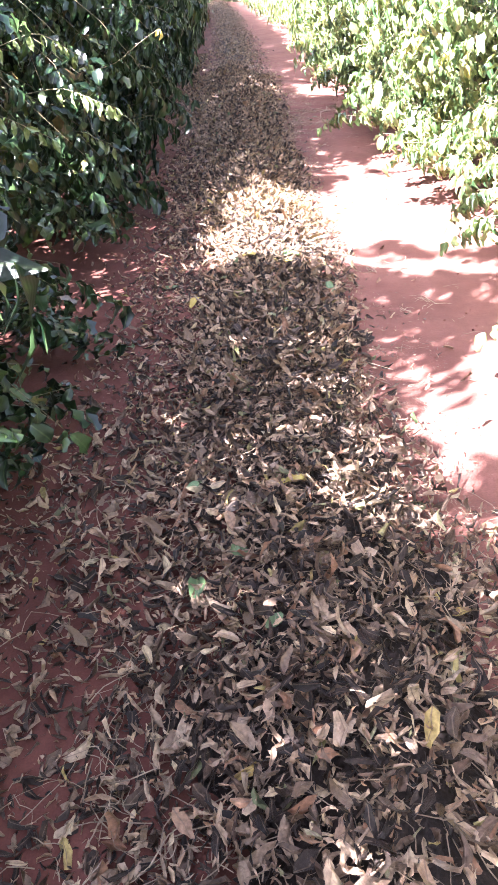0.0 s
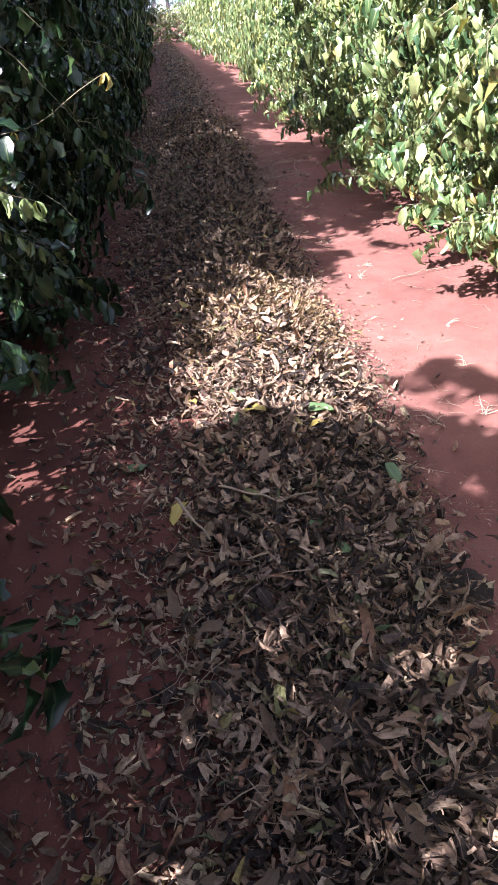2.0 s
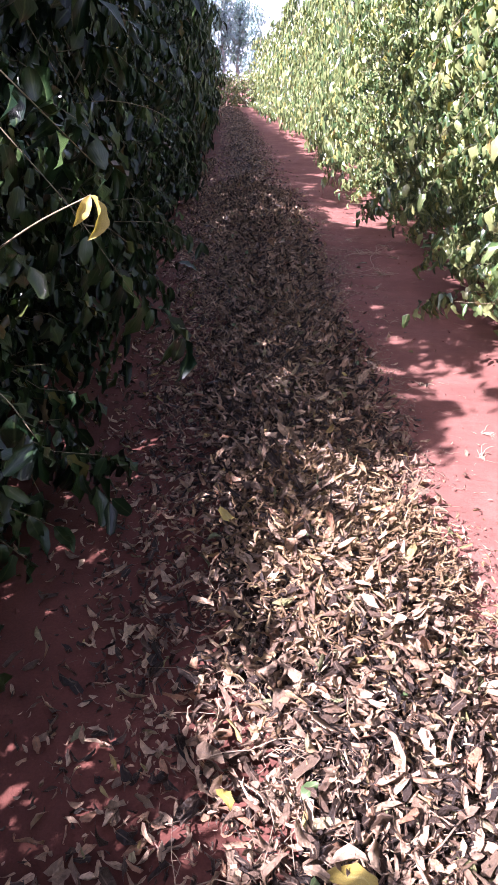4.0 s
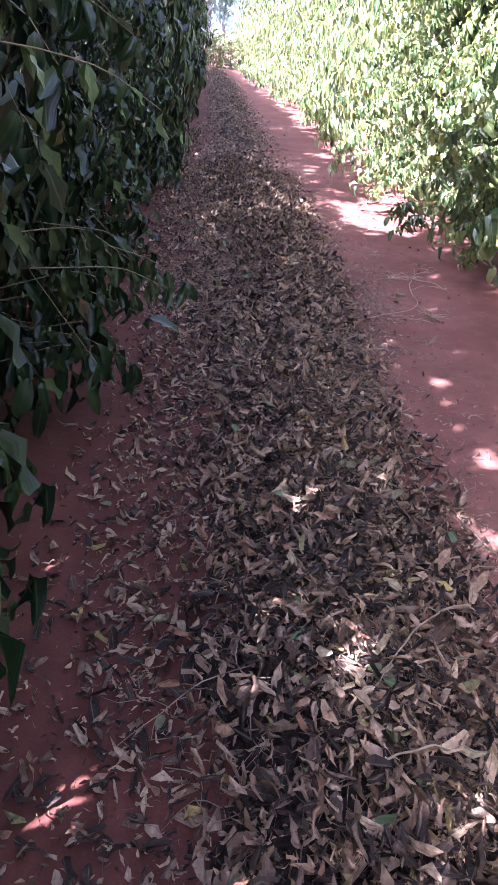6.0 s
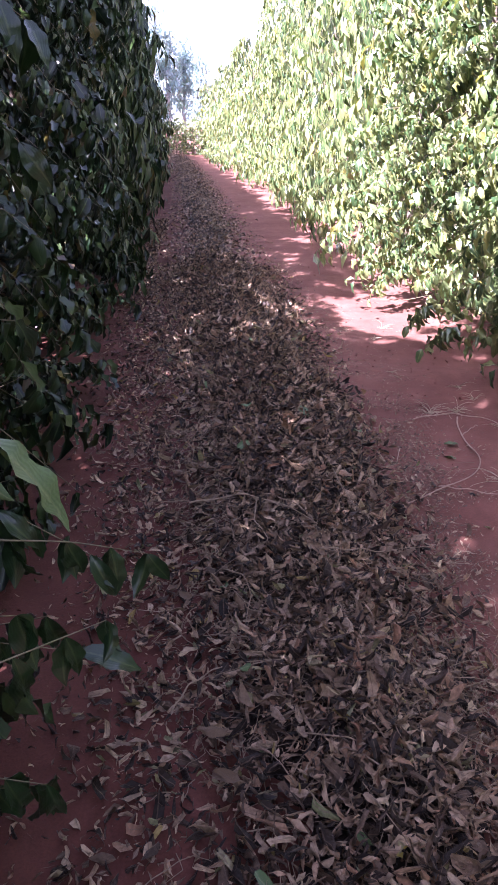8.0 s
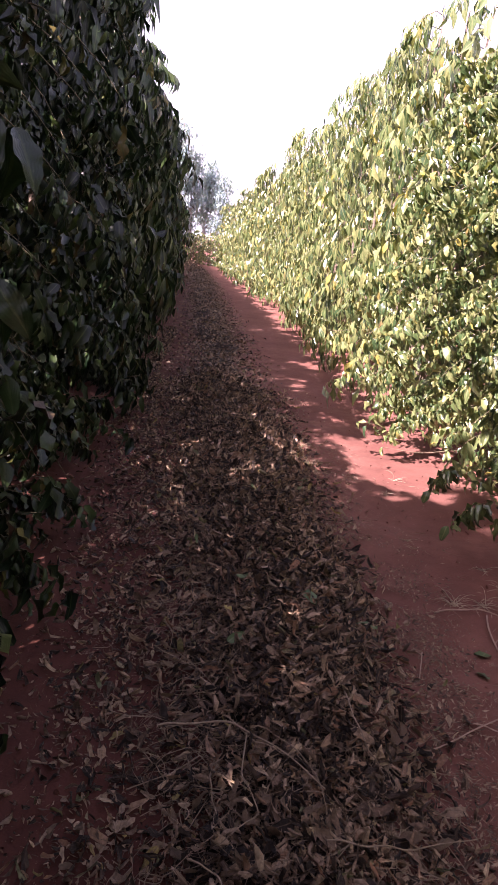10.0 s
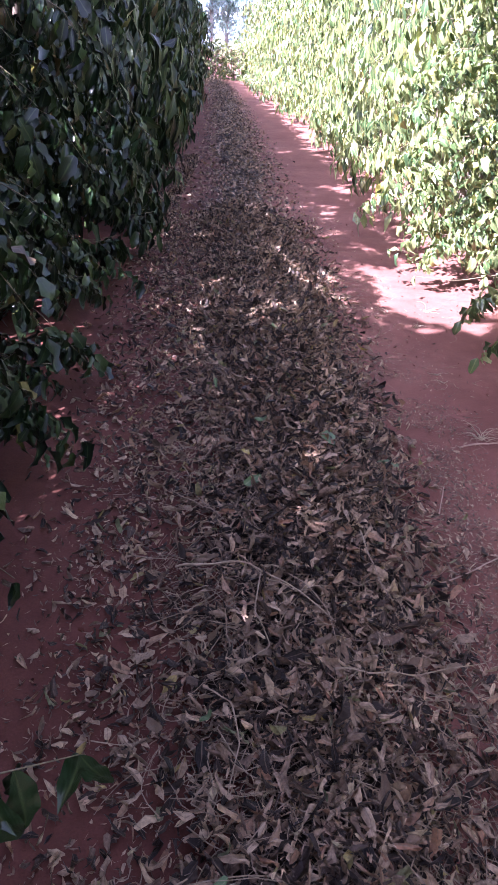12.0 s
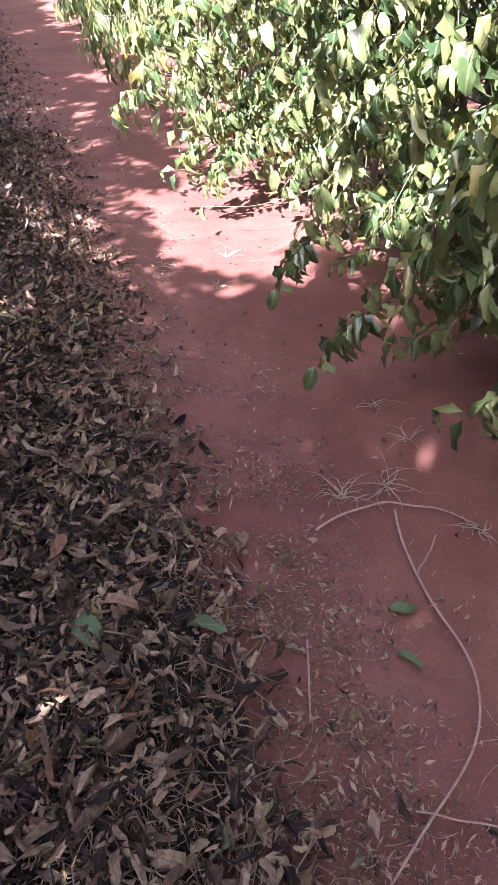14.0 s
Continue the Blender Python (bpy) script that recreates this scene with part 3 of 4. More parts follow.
def make_mound():
    """The matted body of the windrow, under the loose leaves, coloured near black for the shade in their gaps."""
    xs, ys = np.linspace(-0.85, 0.75, 50), np.concatenate([np.linspace(-2, 14, 300), np.linspace(14.3, 60, 110)])
    X, Y = np.meshgrid(xs, ys)
    X = X + bend(Y)
    Z = top_height(X, Y) - 0.030 + 0.022 * rng.random(X.shape)
    ragged = 0.045 * np.sin(5.3 * Y + 2.2 * X) * np.sin(3.1 * Y - 7 * X) + 0.03 * np.sin(11 * Y + 4 * X)
    Z = Z - 0.09 * np.clip((0.085 + ragged - litter_height(X, Y)) / 0.06, 0, 1)
    nx, ny = len(xs), len(ys)
    idx = np.arange(nx * ny).reshape(ny, nx)
    f = np.stack([idx[:-1, :-1], idx[:-1, 1:], idx[1:, 1:], idx[1:, :-1]], -1).reshape(-1, 4)
    mat, n, l, b = material("gap_shade_litter")
    # near black: shade between the loose leaves is put into the colour
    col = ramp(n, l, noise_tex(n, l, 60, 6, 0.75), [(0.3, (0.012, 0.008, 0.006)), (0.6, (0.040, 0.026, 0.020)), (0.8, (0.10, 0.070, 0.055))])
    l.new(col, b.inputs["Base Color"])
    b.inputs["Roughness"].default_value = 0.95
    bump(n, l, b, noise_tex(n, l, 40, 5, 0.7), 1.0, 0.02)
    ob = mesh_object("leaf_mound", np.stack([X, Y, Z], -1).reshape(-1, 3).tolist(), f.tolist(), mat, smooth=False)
    return tagged(ob, "matted windrow body along lane, near black for shade between leaves", "leaf litter", kind="stuff")


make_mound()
litter = leaf_bed("leaf_litter", "raked windrow of dry curled brown coffee leaves", 98000, -1.0, 14.5, ROLLED + CURLED + SHREDS, 0.064, 0.50, 0.60, 0.07)
leaf_bed("leaf_litter", "distant windrow of dry brown leaves", 56000, 14.5, 58, CURLED_FAR, 0.072, 0.28, 0.55, 0.045)


def straw_heap():
    """Fresh, fine tan trash on the crest of the windrow."""
    n = 5200
    x, y = -0.02 + rng.normal(0, 0.16, n), 4.45 + rng.normal(0, 0.30, n)
    z = top_height(x, y) + rng.uniform(0.03, 0.075, n)
    ob = scatter("tan_trash", SHREDS + ROLLED[:3], np.stack([x, y, z], -1), lie(n, 0.42), 0.058 * (0.3 + 0.9 * rng.random(n) ** 1.6), tan_leaf)
    return tagged(ob, "heap of fine tan dried leaf shreds on windrow", "leaf litter", kind="stuff")


straw_heap()


def stray_leaves():
    """Single dry leaves on the bare soil on both sides."""
    n = 14000
    y = rng.uniform(-0.5, 20, n)
    x = np.where(rng.random(n) < 0.975, edge_left(y) - np.abs(rng.normal(-0.05, 0.21, n)), rng.normal(0.60, 0.13, n))
    z = top_height(x, y) + 0.016
    ob = scatter("stray_leaves", CURLED, np.stack([x, y, z], -1), lie(n, 0.22), 0.052 * (0.28 + 0.95 * rng.random(n) ** 2.0), dry_leaf)
    return tagged(ob, "scattered dry leaves on bare red soil", "leaf litter", kind="stuff")


stray_leaves()


def make_chaff():
    """Bits of leaf and stalk that thin out over the soil by the windrow."""
    n = 96000
    y = np.where(rng.random(n) < 0.4, rng.normal(9.0, 0.9, n), rng.uniform(-0.5, 15, n))
    reach = np.interp(y, [0, 2.5, 3.5, 6.5, 7.5, 10, 15], [0.24, 0.2, 0.09, 0.09, 0.22, 0.24, 0.14])
    x = np.where(rng.random(n) < 0.74, edge_right(y) + np.where(rng.random(n) < 0.6, rng.normal(0.2, 0.6, n), rng.normal(0.5, 0.9, n)) * reach, edge_left(y) + rng.normal(-0.04, 0.17, n))
    # it lies in drifts
    keep = np.sin(9 * x + 4 * y) * np.sin(7 * y - 5 * x + 1) + 0.5 * np.sin(23 * y + 11 * x) + rng.uniform(-0.5, 0.7, n) > -0.1
    x, y, n = x[keep], y[keep], int(keep.sum())
    z = top_height(x, y) + 0.010
    ob = scatter("chaff", [leaf_template(1, 0.34, 0.3, 0.2), leaf_template(1, 0.11, 0.2, 0.1), leaf_template(1, 0.07, 0.2, 0.2), leaf_template(1, 0.16, 0.5, 0.4)], np.stack([x, y, z], -1), lie(n, 0.25), 0.004 + 0.032 * rng.random(n) ** 2.8, chaff_bits)
    return tagged(ob, "fine broken leaf and stalk bits on soil", "leaf litter", kind="stuff")


make_chaff()


def stalk_line(px, py, ln, thick, lift=0.03):
    """A thin bowed stalk that lies on the litter."""
    a, bow, kink = rng.uniform(0, 2 * math.pi), rng.normal(0, 1.2), rng.normal(0, 0.10)
    s = np.linspace(-0.5, 0.5, 7)
    across = bow * (s**2 - 0.08) + kink * np.sin(9 * s)
    lx, ly = px + ln * (s * math.cos(a) - across * math.sin(a)), py + ln * (s * math.sin(a) + across * math.cos(a))
    lz = top_height(lx, ly) + lift + ln * rng.normal(0, 0.10) * s
    return np.stack([lx, ly, lz], -1), thick * (1 - 0.5 * (s + 0.5))


def stalks():
    """Thin dry stalks strewn through the litter, and stouter twigs that can be picked out."""
    x, y = [np.concatenate(p) for p in zip(litter_seats(3000, -0.8, 14, 0.55), litter_seats(1100, 7.2, 10.4, 0.5))]
    lines = [stalk_line(px, py, rng.uniform(0.04, 0.2), rng.uniform(0.0009, 0.002)) for px, py in zip(x, y)]
    for px, py in zip(rng.uniform(0.45, 1.35, 260), rng.uniform(2.2, 12.5, 260)):
        lines.append(stalk_line(px, py, rng.uniform(0.02, 0.13), rng.uniform(0.0007, 0.0015), 0.006))
    rest = tagged(tubes("dry_stalks", lines, stalk_wood, None, 3), "thin pale dry stalks strewn through litter", "twigs", kind="stuff")
    x, y = [np.concatenate(p) for p in zip(litter_seats(160, 0.6, 10.5, 0.5), litter_seats(135, 7.0, 9.3, 0.45))]
    for px, py in zip(x, y):
        tubes("twig", [stalk_line(px, py, rng.uniform(0.10, 0.34), rng.uniform(0.0011, 0.0022), 0.05)], stalk_wood, rest, 5)


stalk_wood = wood_material("dry_stalk", (0.17, 0.12, 0.08), (0.37, 0.285, 0.195), 30)
stalks()


def loose_leaves():
    """The larger single leaves on top of the windrow."""
    meshes = []
    for k in range(9):
        pts, faces, uv = leaf_template(3, 0.44, *[(0.35, 0.3, 0.2), (0.6, 0.45, -0.5), (-0.4, 0.5, 0.4), (0.5, -0.35, 0.6), (0.2, 0.25, 0.1), (0.8, 0.5, 0.7), (0.3, 0.2, 0.2), (0.25, 0.35, -0.2), (0.3, 0.3, 0.1)][k])
        pts = pts + np.random.default_rng(k).normal(0, 0.05, pts.shape)
        me = bpy.data.meshes.new("fallen_leaf")
        me.from_pydata(pts.tolist(), [], faces)
        layer = me.uv_layers.new(name="UVMap")
        layer.data.foreach_set("uv", np.array([uv[i] for f in faces for i in f], np.float32).ravel())
        me.materials.append(dry_single if k < 6 else green_fallen if k < 8 else yellow_fallen)
        me.shade_smooth()
        meshes.append(me)
    x, y = litter_seats(280, 0.7, 10.8, 0.55)
    axes = lie(len(x), 0.25)
    for k, (px, py) in enumerate(zip(x, y)):
        ob = new("fallen_leaf", meshes[int(rng.integers(0, 6)) if k % 7 else (6 + (k // 7) % 2 if k % 35 else 8)])
        ob.parent = litter
        size = float(rng.uniform(0.05, 0.09))
        ob.matrix_basis = Matrix.LocRotScale((px, py, float(top_height(px, py)) + 0.055), Matrix(axes[k].tolist()).to_quaternion(), (size, size, size))
    # leaves that stand out by colour
    for px, py, kind, size, turn in [(0.05, 9.13, 6, 0.13, 200), (0.38, 9.05, 7, 0.12, 40), (0.88, 9.0, 6, 0.09, 70), (0.80, 8.85, 7, 0.08, 20), (-0.25, 9.05, 8, 0.08, 10),
                                     (-0.44, 2.97, 8, 0.10, 150), (-0.38, 3.59, 8, 0.06, 30), (-0.12, 3.4, 8, 0.11, 60), (0.21, 2.07, 8, 0.10, 120), (-0.05, 1.22, 8, 0.09, 80),
                                     (-0.56, 3.28, 6, 0.12, 100), (-0.38, 0.87, 7, 0.12, 0), (0.02, 3.38, 6, 0.12, 250), (0.24, 3.06, 7, 0.10, 190), (-0.14, 4.3, 6, 0.12, 20), (-0.74, 2.57, 7, 0.14, 80)]:
        ob = new("fallen_leaf", meshes[kind])
        ob.parent = litter
        ob.matrix_basis = Matrix.Translation((px, py, float(top_height(px, py)) + (0.06 if abs(px) < 0.5 else 0.012))) @ pose(0, 0, 0, 6, 8, turn) @ Matrix.Scale(size, 4)


dry_single = leaf_material("dry_single_leaf", DRY[:5], (0.26, 0.20, 0.16), 0.6, 0.08, 0.4, 0.8)
loose_leaves()


# ---- sprays that reach into the lane ----
def spray(path, size, pairs, mat, owner_at, seed, droop=2.6, thick=0.0026):
    """A leafy side branch of the bush that stands nearest: its wood and its leaves."""
    r = np.random.default_rng(seed)
    owner = min((o for o in scene.objects if o.name.startswith("coffee_bush")), key=lambda o: (o.matrix_basis.translation - Vector(owner_at)).length)
    knots = np.array(path, float)
    par = np.linspace(0, 1, len(knots))
    v = np.linspace(0, 1, 12)
    line = np.stack([np.interp(v, par, knots[:, i]) for i in range(3)], -1)
    line[1:-1] = (line[:-2] + 2 * line[1:-1] + line[2:]) / 4
    wood = tubes("branch", [(line, thick * (1 - 0.6 * v))], shoot_wood, owner, 5)
    P, along, up = [], [], []
    for w in np.linspace(0.22, 1, pairs):
        i = min(10, int(w * 11))
        p, g = line[i] + (line[i + 1] - line[i]) * (w * 11 - i), line[i + 1] - line[i]
        g = g / np.linalg.norm(g)
        c = np.cross(g, (0, 0, 1))
        c /= max(np.linalg.norm(c), 1e-6)
        for sgn in (-1, 1):
            P.append(p)
            along.append(r.uniform(0.4, 0.9) * sgn * c + r.uniform(0.1, 0.7) * g + np.array([0, 0, -r.uniform(0.3, droop)]) + r.normal(0, 0.38, 3))
            up.append(np.array([0, 0, 1.0]) + 0.5 * sgn * c + r.normal(0, 0.4, 3))
    wood.matrix_parent_inverse = owner.matrix_basis.inverted()
    axes = frames(np.array(along), np.array(up))
    for p, m in zip(P, axes):
        leaf = new("leaf", spray_leaf(int(r.integers(5)), mat))
        leaf.parent = wood
        k = size * r.uniform(0.7, 1.15)
        leaf.matrix_basis = Matrix.LocRotScale(p.tolist(), Matrix(m.tolist()).to_quaternion(), (k, k, k))


SPRAY_LEAVES = {}


def spray_leaf(k, mat):
    """One leaf mesh, shared by all leaves of its shape and tint."""
    if (k, mat.name) not in SPRAY_LEAVES:
        pts, faces, uv = FINE3[k]
        me = bpy.data.meshes.new("leaf")
        me.from_pydata(pts.tolist(), [], faces)
        me.uv_layers.new(name="UVMap").data.foreach_set("uv", np.array([uv[i] for f in faces for i in f], np.float32).ravel())
        me.materials.append(mat)
        me.shade_smooth()
        SPRAY_LEAVES[k, mat.name] = me
    return SPRAY_LEAVES[k, mat.name]


def blade(width, fold, curl, twist, wave, phase):
    """A coffee leaf seen close by: drip tip, wavy margin, the blade puffed up between its side veins."""
    pts, uv, f = [], [], []
    rows, cols = 15, (-1, -0.5, 0, 0.5, 1)
    for k in range(rows):
        v = k / (rows - 1)
        h = width / 2 * (math.sin(math.pi * v ** 0.88) ** 0.85 * (1 - 0.35 * max(0, v - 0.72) / 0.28) + 0.012)
        a, bow = twist * v, curl * v
        for u in cols:
            lift = fold * abs(u) * h + wave * u * u * h * math.sin(19 * v + phase + 2.1 * (u > 0)) + 0.02 * (1 - abs(u)) * abs(u) * 4 * math.sin(38 * v + 6 * abs(u))
            x = u * h / math.sqrt(1 + fold * fold)
            x, lift = x * math.cos(a) - lift * math.sin(a), x * math.sin(a) + lift * math.cos(a)
            pts.append((x + 0.05 * math.sin(3 * v + phase) * v, math.sin(bow) / max(curl, 0.01) + lift * math.sin(bow), (math.cos(bow) - 1) / max(curl, 0.01) + lift * math.cos(bow)))
            uv.append((u, v))
    for k in range(rows - 1):
        for c in range(4):
            q = 5 * k + c
            f.append((q, q + 1, q + 6, q + 5))
    return np.array(pts), f, np.array(uv, float)


FINE3 = [blade(0.42, 0.30, 0.7, 0.3, 0.15, 0.0), blade(0.38, 0.55, 1.1, 0.6, 0.20, 1.3), blade(0.44, 0.20, 0.5, -0.5, 0.17, 2.2), blade(0.40, 0.75, 1.4, -0.8, 0.15, 3.4), blade(0.36, 0.40, 0.3, 0.9, 0.20, 4.1)]
for k, (path, size, pairs, mat, owner_at) in enumerate([
    ([(-1.3, 6.0, 1.30), (-0.95, 6.1, 1.36), (-0.76, 6.28, 1.32), (-0.64, 6.5, 1.22)], 0.10, 5, green_fallen, (-2, 5.8, 0)),
    ([(-1.1, 6.6, 0.75), (-0.8, 6.8, 0.72), (-0.66, 7.1, 0.56)], 0.125, 5, shaded_coffee_leaf, (-2, 6.7, 0)),
    ([(-1.2, 6.9, 0.45), (-0.95, 6.9, 0.42), (-0.78, 6.95, 0.3)], 0.125, 5, shaded_coffee_leaf, (-2, 6.7, 0)),
    ([(-0.95, 7.2, 0.7), (-0.75, 7.3, 0.62), (-0.60, 7.45, 0.48)], 0.12, 4, shaded_coffee_leaf, (-2, 7.5, 0)),
    ([(-1.25, 6.5, 0.85), (-0.92, 6.75, 0.86), (-0.78, 6.95, 0.70)], 0.13, 6, shaded_coffee_leaf, (-2, 6.7, 0)),
    ([(-1.25, 6.75, 0.62), (-0.98, 6.95, 0.66), (-0.80, 7.2, 0.50)], 0.12, 6, shaded_coffee_leaf, (-2, 6.7, 0)),
    ([(-1.3, 7.0, 0.5), (-1.0, 7.1, 0.55), (-0.74, 7.2, 0.40)], 0.13, 6, shaded_coffee_leaf, (-2, 6.7, 0)),
    ([(-1.3, 6.7, 0.36), (-1.0, 6.85, 0.42), (-0.82, 7.0, 0.24)], 0.12, 6, shaded_coffee_leaf, (-2, 6.7, 0)),
    ([(-1.2, 7.25, 0.75), (-0.9, 7.3, 0.72), (-0.72, 7.35, 0.55)], 0.12, 6, shaded_coffee_leaf, (-2, 7.5, 0)),
    ([(-1.25, 7.6, 1.80), (-0.96, 7.7, 1.78), (-0.80, 7.75, 1.66)], 0.165, 6, shaded_coffee_leaf, (-2, 7.7, 0)),
    ([(-1.25, 7.05, 1.52), (-0.94, 7.15, 1.50), (-0.79, 7.2, 1.40)], 0.135, 5, shaded_coffee_leaf, (-2, 7.0, 0)),
    ([(-1.25, 7.2, 1.90), (-1.00, 7.25, 1.96), (-0.85, 7.3, 1.84)], 0.165, 6, shaded_coffee_leaf, (-2, 7.0, 0)),
    ([(-1.25, 7.8, 1.50), (-1.02, 7.9, 1.54), (-0.90, 8.0, 1.42)], 0.145, 6, shaded_coffee_leaf, (-2, 7.7, 0)),
    ([(-1.25, 6.5, 1.55), (-1.02, 6.6, 1.60), (-0.88, 6.7, 1.48)], 0.150, 6, shaded_coffee_leaf, (-2, 6.6, 0)),
    ([(-1.2, 4.4, 1.02), (-0.85, 3.9, 1.10), (-0.66, 3.7, 1.22), (-0.56, 3.6, 1.27)], 0.055, 2, yellow_fallen, (-2, 4.4, 0)),
    # sprays of the shaded row given the sunlit leaf colour for sunshine through the gap
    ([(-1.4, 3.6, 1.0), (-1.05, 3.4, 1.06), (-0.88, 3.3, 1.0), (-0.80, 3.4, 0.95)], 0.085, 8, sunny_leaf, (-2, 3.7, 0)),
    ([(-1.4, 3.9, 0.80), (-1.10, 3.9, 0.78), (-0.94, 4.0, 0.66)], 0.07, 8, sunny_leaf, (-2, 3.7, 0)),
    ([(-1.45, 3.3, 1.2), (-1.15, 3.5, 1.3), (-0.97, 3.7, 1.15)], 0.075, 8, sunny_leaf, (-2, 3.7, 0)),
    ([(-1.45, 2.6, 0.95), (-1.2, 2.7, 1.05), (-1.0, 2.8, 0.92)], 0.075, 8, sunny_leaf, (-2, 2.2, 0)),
    ([(-1.5, 4.1, 0.5), (-1.1, 4.2, 0.5), (-0.88, 4.3, 0.3)], 0.12, 7, shaded_coffee_leaf, (-2, 4.4, 0)),
    ([(-1.6, 2.3, 0.35), (-1.25, 2.5, 0.52), (-1.05, 2.7, 0.40)], 0.12, 8, shaded_coffee_leaf, (-2, 2.2, 0)),
    ([(-1.6, 2.6, 0.2), (-1.25, 2.8, 0.34), (-1.0, 2.95, 0.2)], 0.12, 8, shaded_coffee_leaf, (-2, 2.2, 0)),
    ([(-1.6, 2.2, 0.2), (-1.2, 2.4, 0.32), (-0.98, 2.5, 0.18)], 0.12, 8, shaded_coffee_leaf, (-2, 2.2, 0)),
    ([(1.75, 10.1, 0.8), (1.45, 10.0, 0.66), (1.24, 9.85, 0.3)], 0.15, 8, sunny_leaf, (2.1, 10.1, 0)),
    ([(1.8, 9.8, 0.9), (1.5, 9.8, 0.72), (1.35, 9.75, 0.38)], 0.15, 8, sunny_leaf, (2.1, 9.8, 0)),
    ([(1.65, 10.9, 0.62), (1.38, 10.8, 0.5), (1.2, 10.7, 0.25)], 0.13, 7, sunny_leaf, (2.1, 10.9, 0)),
    ([(1.7, 11.4, 0.3), (1.35, 11.5, 0.2), (1.08, 11.6, 0.2)], 0.10, 2, sunny_leaf, (2.1, 11.4, 0))]):
    spray(path, size, pairs, mat, owner_at, 500 + k)


# ---- runners, tufts and small litter on the bare soil ----
def dry_runner(points, thick, label, lift=0.012, wood=None):
    k = np.array(points, float)
    par, v = np.linspace(0, 1, len(k)), np.linspace(0, 1, 40)
    x, y = np.interp(v, par, k[:, 0]), np.interp(v, par, k[:, 1])
    for _ in range(3):
        x[1:-1], y[1:-1] = (x[:-2] + 2 * x[1:-1] + x[2:]) / 4, (y[:-2] + 2 * y[1:-1] + y[2:]) / 4
    z = top_height(x, y) + lift + 0.012 * np.sin(np.pi * v) + 0.004 * np.sin(17 * v)
    return tagged(tubes("runner", [(np.stack([x, y, z], -1), thick * (1 - 0.45 * v))], wood or stalk_wood, None, 6), label, "dry stem")


pale_stem = wood_material("pale_dry_stem", (0.27, 0.175, 0.13), (0.48, 0.35, 0.27), 45)
dry_runner([(0.99, 9.33), (0.94, 9.21), (0.92, 9.09), (0.91, 8.98), (0.91, 8.87), (0.89, 8.77), (0.83, 8.67), (0.74, 8.60), (0.60, 8.53), (0.50, 8.47), (0.38, 8.42)], 0.0042, "long curved dry brown stem lying on red soil", 0.014, pale_stem)
dry_runner([(0.74, 9.34), (0.86, 9.37), (0.98, 9.355), (1.09, 9.29), (1.18, 9.18)], 0.0042, "arched dry stem lying on red soil by a tuft", 0.014, pale_stem)
dry_runner([(0.93, 9.10), (0.99, 9.14), (1.05, 9.20)], 0.0027, "short dry side shoot lying on red soil", 0.014, pale_stem)
dry_runner([(0.61, 8.57), (0.73, 8.49), (0.9, 8.40)], 0.0026, "thin dry stem crossing bare red soil", 0.014, pale_stem)
dry_runner([(0.57, 9.01), (0.53, 8.91), (0.49, 8.81)], 0.0032, "straight dry stem lying on fine chaff", 0.018, pale_stem)
for stem, thick, label in [
        ([(-0.50, 8.41), (-0.43, 8.41), (-0.28, 8.38), (-0.17, 8.27), (-0.03, 8.11)], 0.0040, "arched dry brown branch lying on leaf litter"),
        ([(-0.23, 8.34), (-0.26, 8.16), (-0.22, 8.02), (-0.33, 7.95)], 0.0025, "crooked dry stem tangled in leaf litter"),
        ([(-0.20, 8.36), (-0.12, 8.27), (-0.05, 8.15), (-0.04, 8.02)], 0.0022, "thin bowed dry stem tangled in leaf litter"),
        ([(-0.30, 8.44), (-0.21, 8.28), (-0.13, 8.22), (-0.02, 8.26)], 0.0020, "thin curling dry stem tangled in leaf litter"),
        ([(-0.06, 7.94), (0.05, 7.93), (0.16, 7.945), (0.39, 8.03)], 0.0026, "long pale dry stem across leaf litter"),
        ([(0.11, 8.52), (0.12, 8.40), (0.14, 8.28), (0.17, 8.22)], 0.0026, "pale split dry stem on leaf litter"),
        ([(-0.40, 7.92), (-0.33, 7.86), (-0.31, 7.74), (-0.34, 7.62)], 0.0025, "hooked dry stem on leaf litter"),
        ([(0.24, 5.85), (0.14, 5.79), (0.0, 5.63), (-0.05, 5.56), (-0.13, 5.45)], 0.0032, "long pale dry branch across leaf litter"),
        ([(-0.14, 5.29), (-0.04, 5.32), (0.06, 5.33)], 0.0026, "short pale dry stem on leaf litter"),
        ([(-0.56, 7.31), (-0.51, 7.39), (-0.42, 7.45)], 0.0030, "short bowed dry stem on leaf litter")]:
    dry_runner(stem, thick, label, 0.075)
dry_runner([(-0.47, 2.99), (-0.43, 2.88), (-0.37, 2.77)], 0.006, "stout dry brown stick lying on leaf litter", 0.06)
dry_runner([(-0.33, 3.02), (-0.22, 2.92), (-0.15, 2.85), (-0.05, 2.88)], 0.004, "forked dry twig lying on leaf litter", 0.06)
dry_runner([(0.28, 8.82), (0.38, 8.90), (0.42, 9.0)], 0.003, "short dry stem at the edge of leaf litter")
dry_runner([(0.9, 5.2), (1.15, 5.3), (1.42, 5.35)], 0.003, "thin dry stem lying on sunlit red soil")


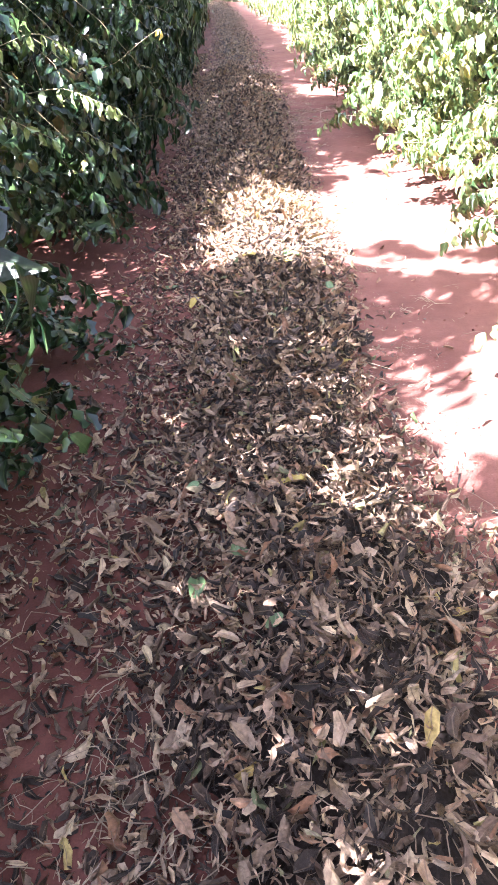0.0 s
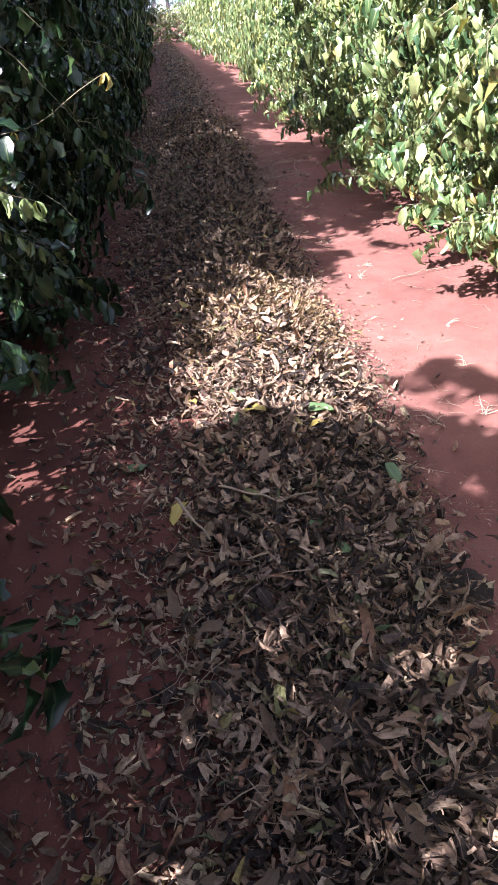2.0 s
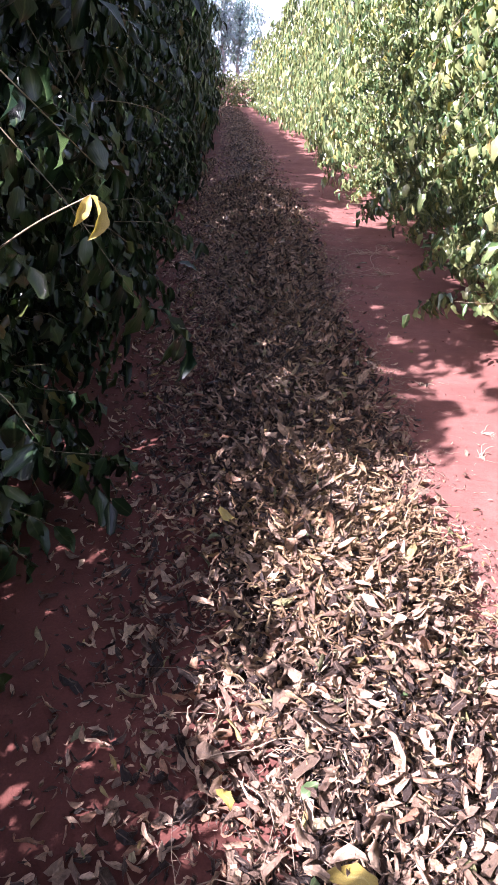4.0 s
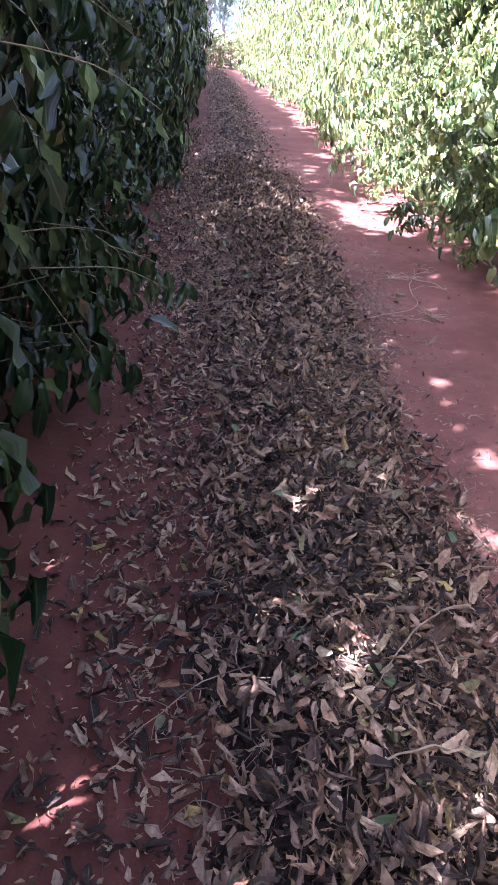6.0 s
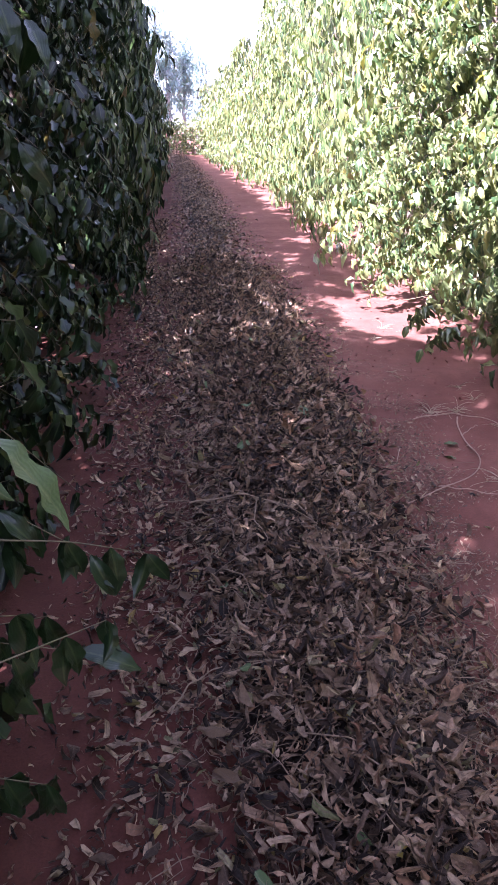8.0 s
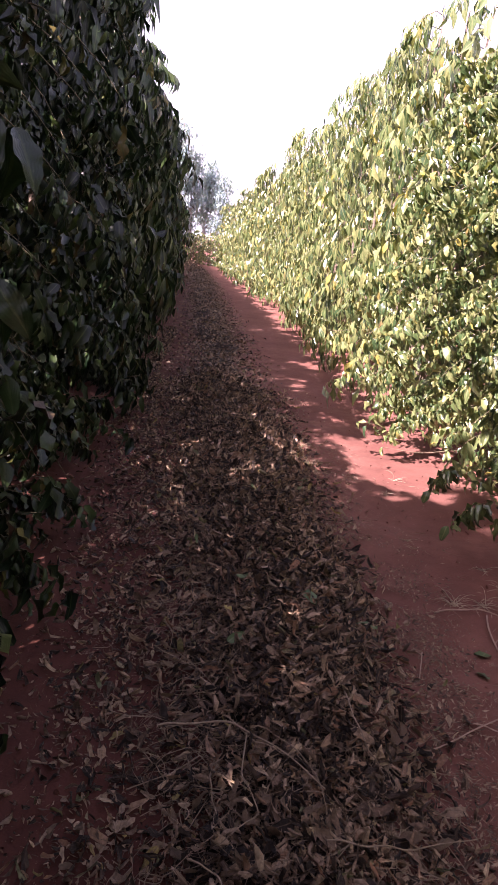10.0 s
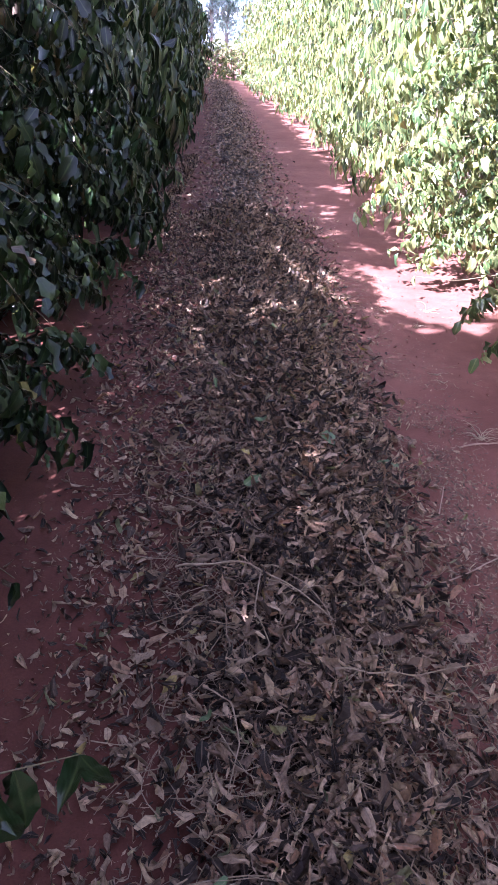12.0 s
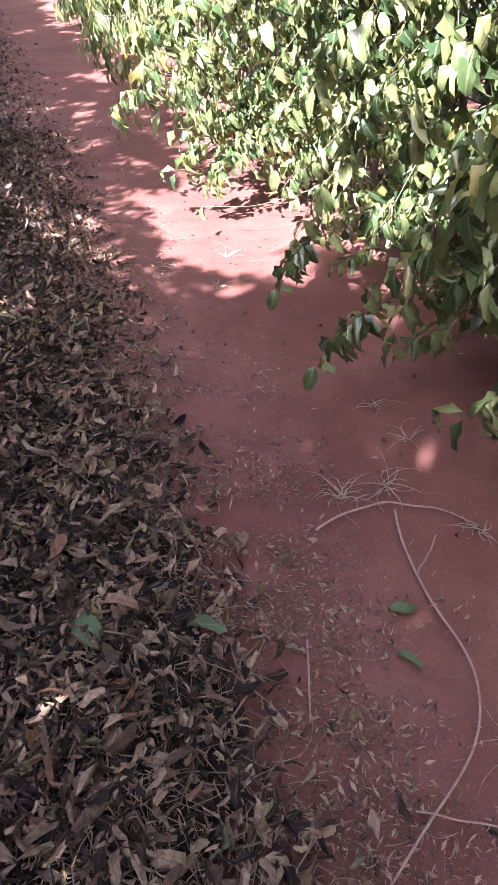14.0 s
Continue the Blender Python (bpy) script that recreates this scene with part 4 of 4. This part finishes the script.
def tuft(x, y, spread, blades, seed):
    """A dried weed: pale blades from one root."""
    r = np.random.default_rng(seed)
    ob = thing("dry_weed", "small dried weed tuft with pale wispy blades on red soil", "weed", (x, y, float(top_height(x, y)) - 0.004), group="dried weeds")
    lean = r.uniform(0, 6.28)
    for k in range(blades + blades // 2):
        stub = k >= blades
        a, ln = lean + r.normal(0, 1.3 if not stub else 2.2), spread * (r.uniform(0.15, 0.4) if stub else r.uniform(0.5, 1.2))
        v = np.linspace(0, 1, 6)
        rise_by = r.uniform(0.25, 1.3)
        turn = a + r.normal(0, 0.8) * np.maximum(0, v - r.uniform(0.3, 0.6))
        root = r.normal(0, 0.09 * spread, 2)
        line = np.stack([root[0] + np.cos(turn) * ln * v, root[1] + np.sin(turn) * ln * v, np.maximum(0.002, ln * (rise_by * v - (0.35 + 0.3 * rise_by) * v**2))], -1)
        tubes("blade", [(line, (0.0026 if stub else 0.0021) * (1 - 0.75 * v))], straw, ob, 3)


for k, (x, y, sp, n) in enumerate([(1.20, 9.85, 0.10, 8), (1.21, 9.63, 0.09, 9), (1.03, 9.45, 0.11, 20), (0.88, 9.45, 0.10, 20), (1.18, 9.18, 0.08, 11), (0.88, 10.21, 0.06, 7),
                                   (1.13, 11.37, 0.10, 9), (0.89, 10.09, 0.07, 6), (0.93, 8.58, 0.17, 26), (0.83, 11.29, 0.09, 7), (0.56, 3.44, 0.10, 8), (0.78, 3.49, 0.08, 8),
                                   (0.78, 2.93, 0.12, 9), (0.62, 2.86, 0.07, 7), (0.80, 5.54, 0.09, 7), (0.47, 8.04, 0.08, 7), (0.78, 8.1, 0.09, 8), (0.95, 11.0, 0.08, 7), (0.70, 7.2, 0.08, 7), (0.72, 5.3, 0.07, 7), (0.60, 4.6, 0.06, 6), (0.97, 4.45, 0.06, 6), (0.88, 3.95, 0.07, 6), (0.66, 6.1, 0.06, 6)]):
    tuft(x, y, sp, n, 300 + k)


def clods():
    """Crumbs of soil and small stones on the bare lane."""
    n = 900
    x, y = np.where(rng.random(n) < 0.6, rng.uniform(0.45, 1.5, n), rng.uniform(-1.5, -0.6, n)), rng.uniform(0, 15, n)
    bm_pts, bm_faces, _ = leaf_template(2, 0.9, 0.6, 0.5)
    ob = scatter("soil_clods", [(bm_pts - np.array([0, 0.5, 0]), bm_faces, np.zeros((len(bm_pts), 2)))], np.stack([x, y, top_height(x, y) + 0.004], -1), lie(n, 0.4), rng.uniform(0.006, 0.022, n), red_soil)
    return tagged(ob, "small crumbs of red soil on lane", "soil", kind="stuff")


clods()


# ---- gum trees beyond the plantation ----
def gum_tree(x, y, height, width, seed):
    r = np.random.default_rng(seed)
    ob = thing("gum_tree", "tall gum tree beyond the plantation, foliage coloured haze-blue", "tree", (x, y, float(rise(y)) - 0.3), group="distant gum trees")
    s = np.linspace(0, 1, 8)
    trunk = np.stack([0.3 * np.sin(3 * s + seed), 0.3 * np.cos(2 * s), height * 0.92 * s], -1)
    tubes("trunk", [(trunk, 0.28 * (1 - s) + 0.05)], gum_bark, ob, 8)
    limbs, P = [], []
    for k in range(26):
        f = r.uniform(0.25, 0.98)
        at = np.array([np.interp(f, s, trunk[:, i]) for i in range(3)])
        a, ln = r.uniform(0, 6.28), width * (1.1 - 0.75 * f) * r.uniform(0.6, 1.1)
        u = np.linspace(0, 1, 5)
        line = at + np.stack([math.cos(a) * ln * u, math.sin(a) * ln * u, ln * (0.75 * u - 0.15 * u**2)], -1)
        limbs.append((line, 0.07 * (1 - u) + 0.015))
        for q in range(5):
            c = line[r.integers(2, 5)] + r.normal(0, 0.35, 3)
            P.append(c + r.normal(0, 0.42, (20, 3)) * np.array([1, 1, 0.85]))
    for limb in limbs:
        tubes("limb", [limb], gum_bark, ob, 5)
    P = np.concatenate(P)
    n = len(P)
    along = np.stack([r.normal(0, 0.5, n), r.normal(0, 0.5, n), -np.ones(n)], -1)
    tagged(scatter("crown", COARSE, P, frames(along, r.normal(0, 1, (n, 3))), r.uniform(0.35, 0.75, n), hazy_gum_leaf, ob), kind="stuff")
    return ob


for k, (x, h, w) in enumerate([(-3.5, 21.0, 1.7), (-1.6, 14.5, 1.7), (0.6, 13.5, 1.8), (-6.5, 14.0, 2.4), (2.2, 12.0, 1.8), (-9, 12, 2.6)]):
    gum_tree(x, 108 + 3 * (k % 3), h, w, 90 + k)
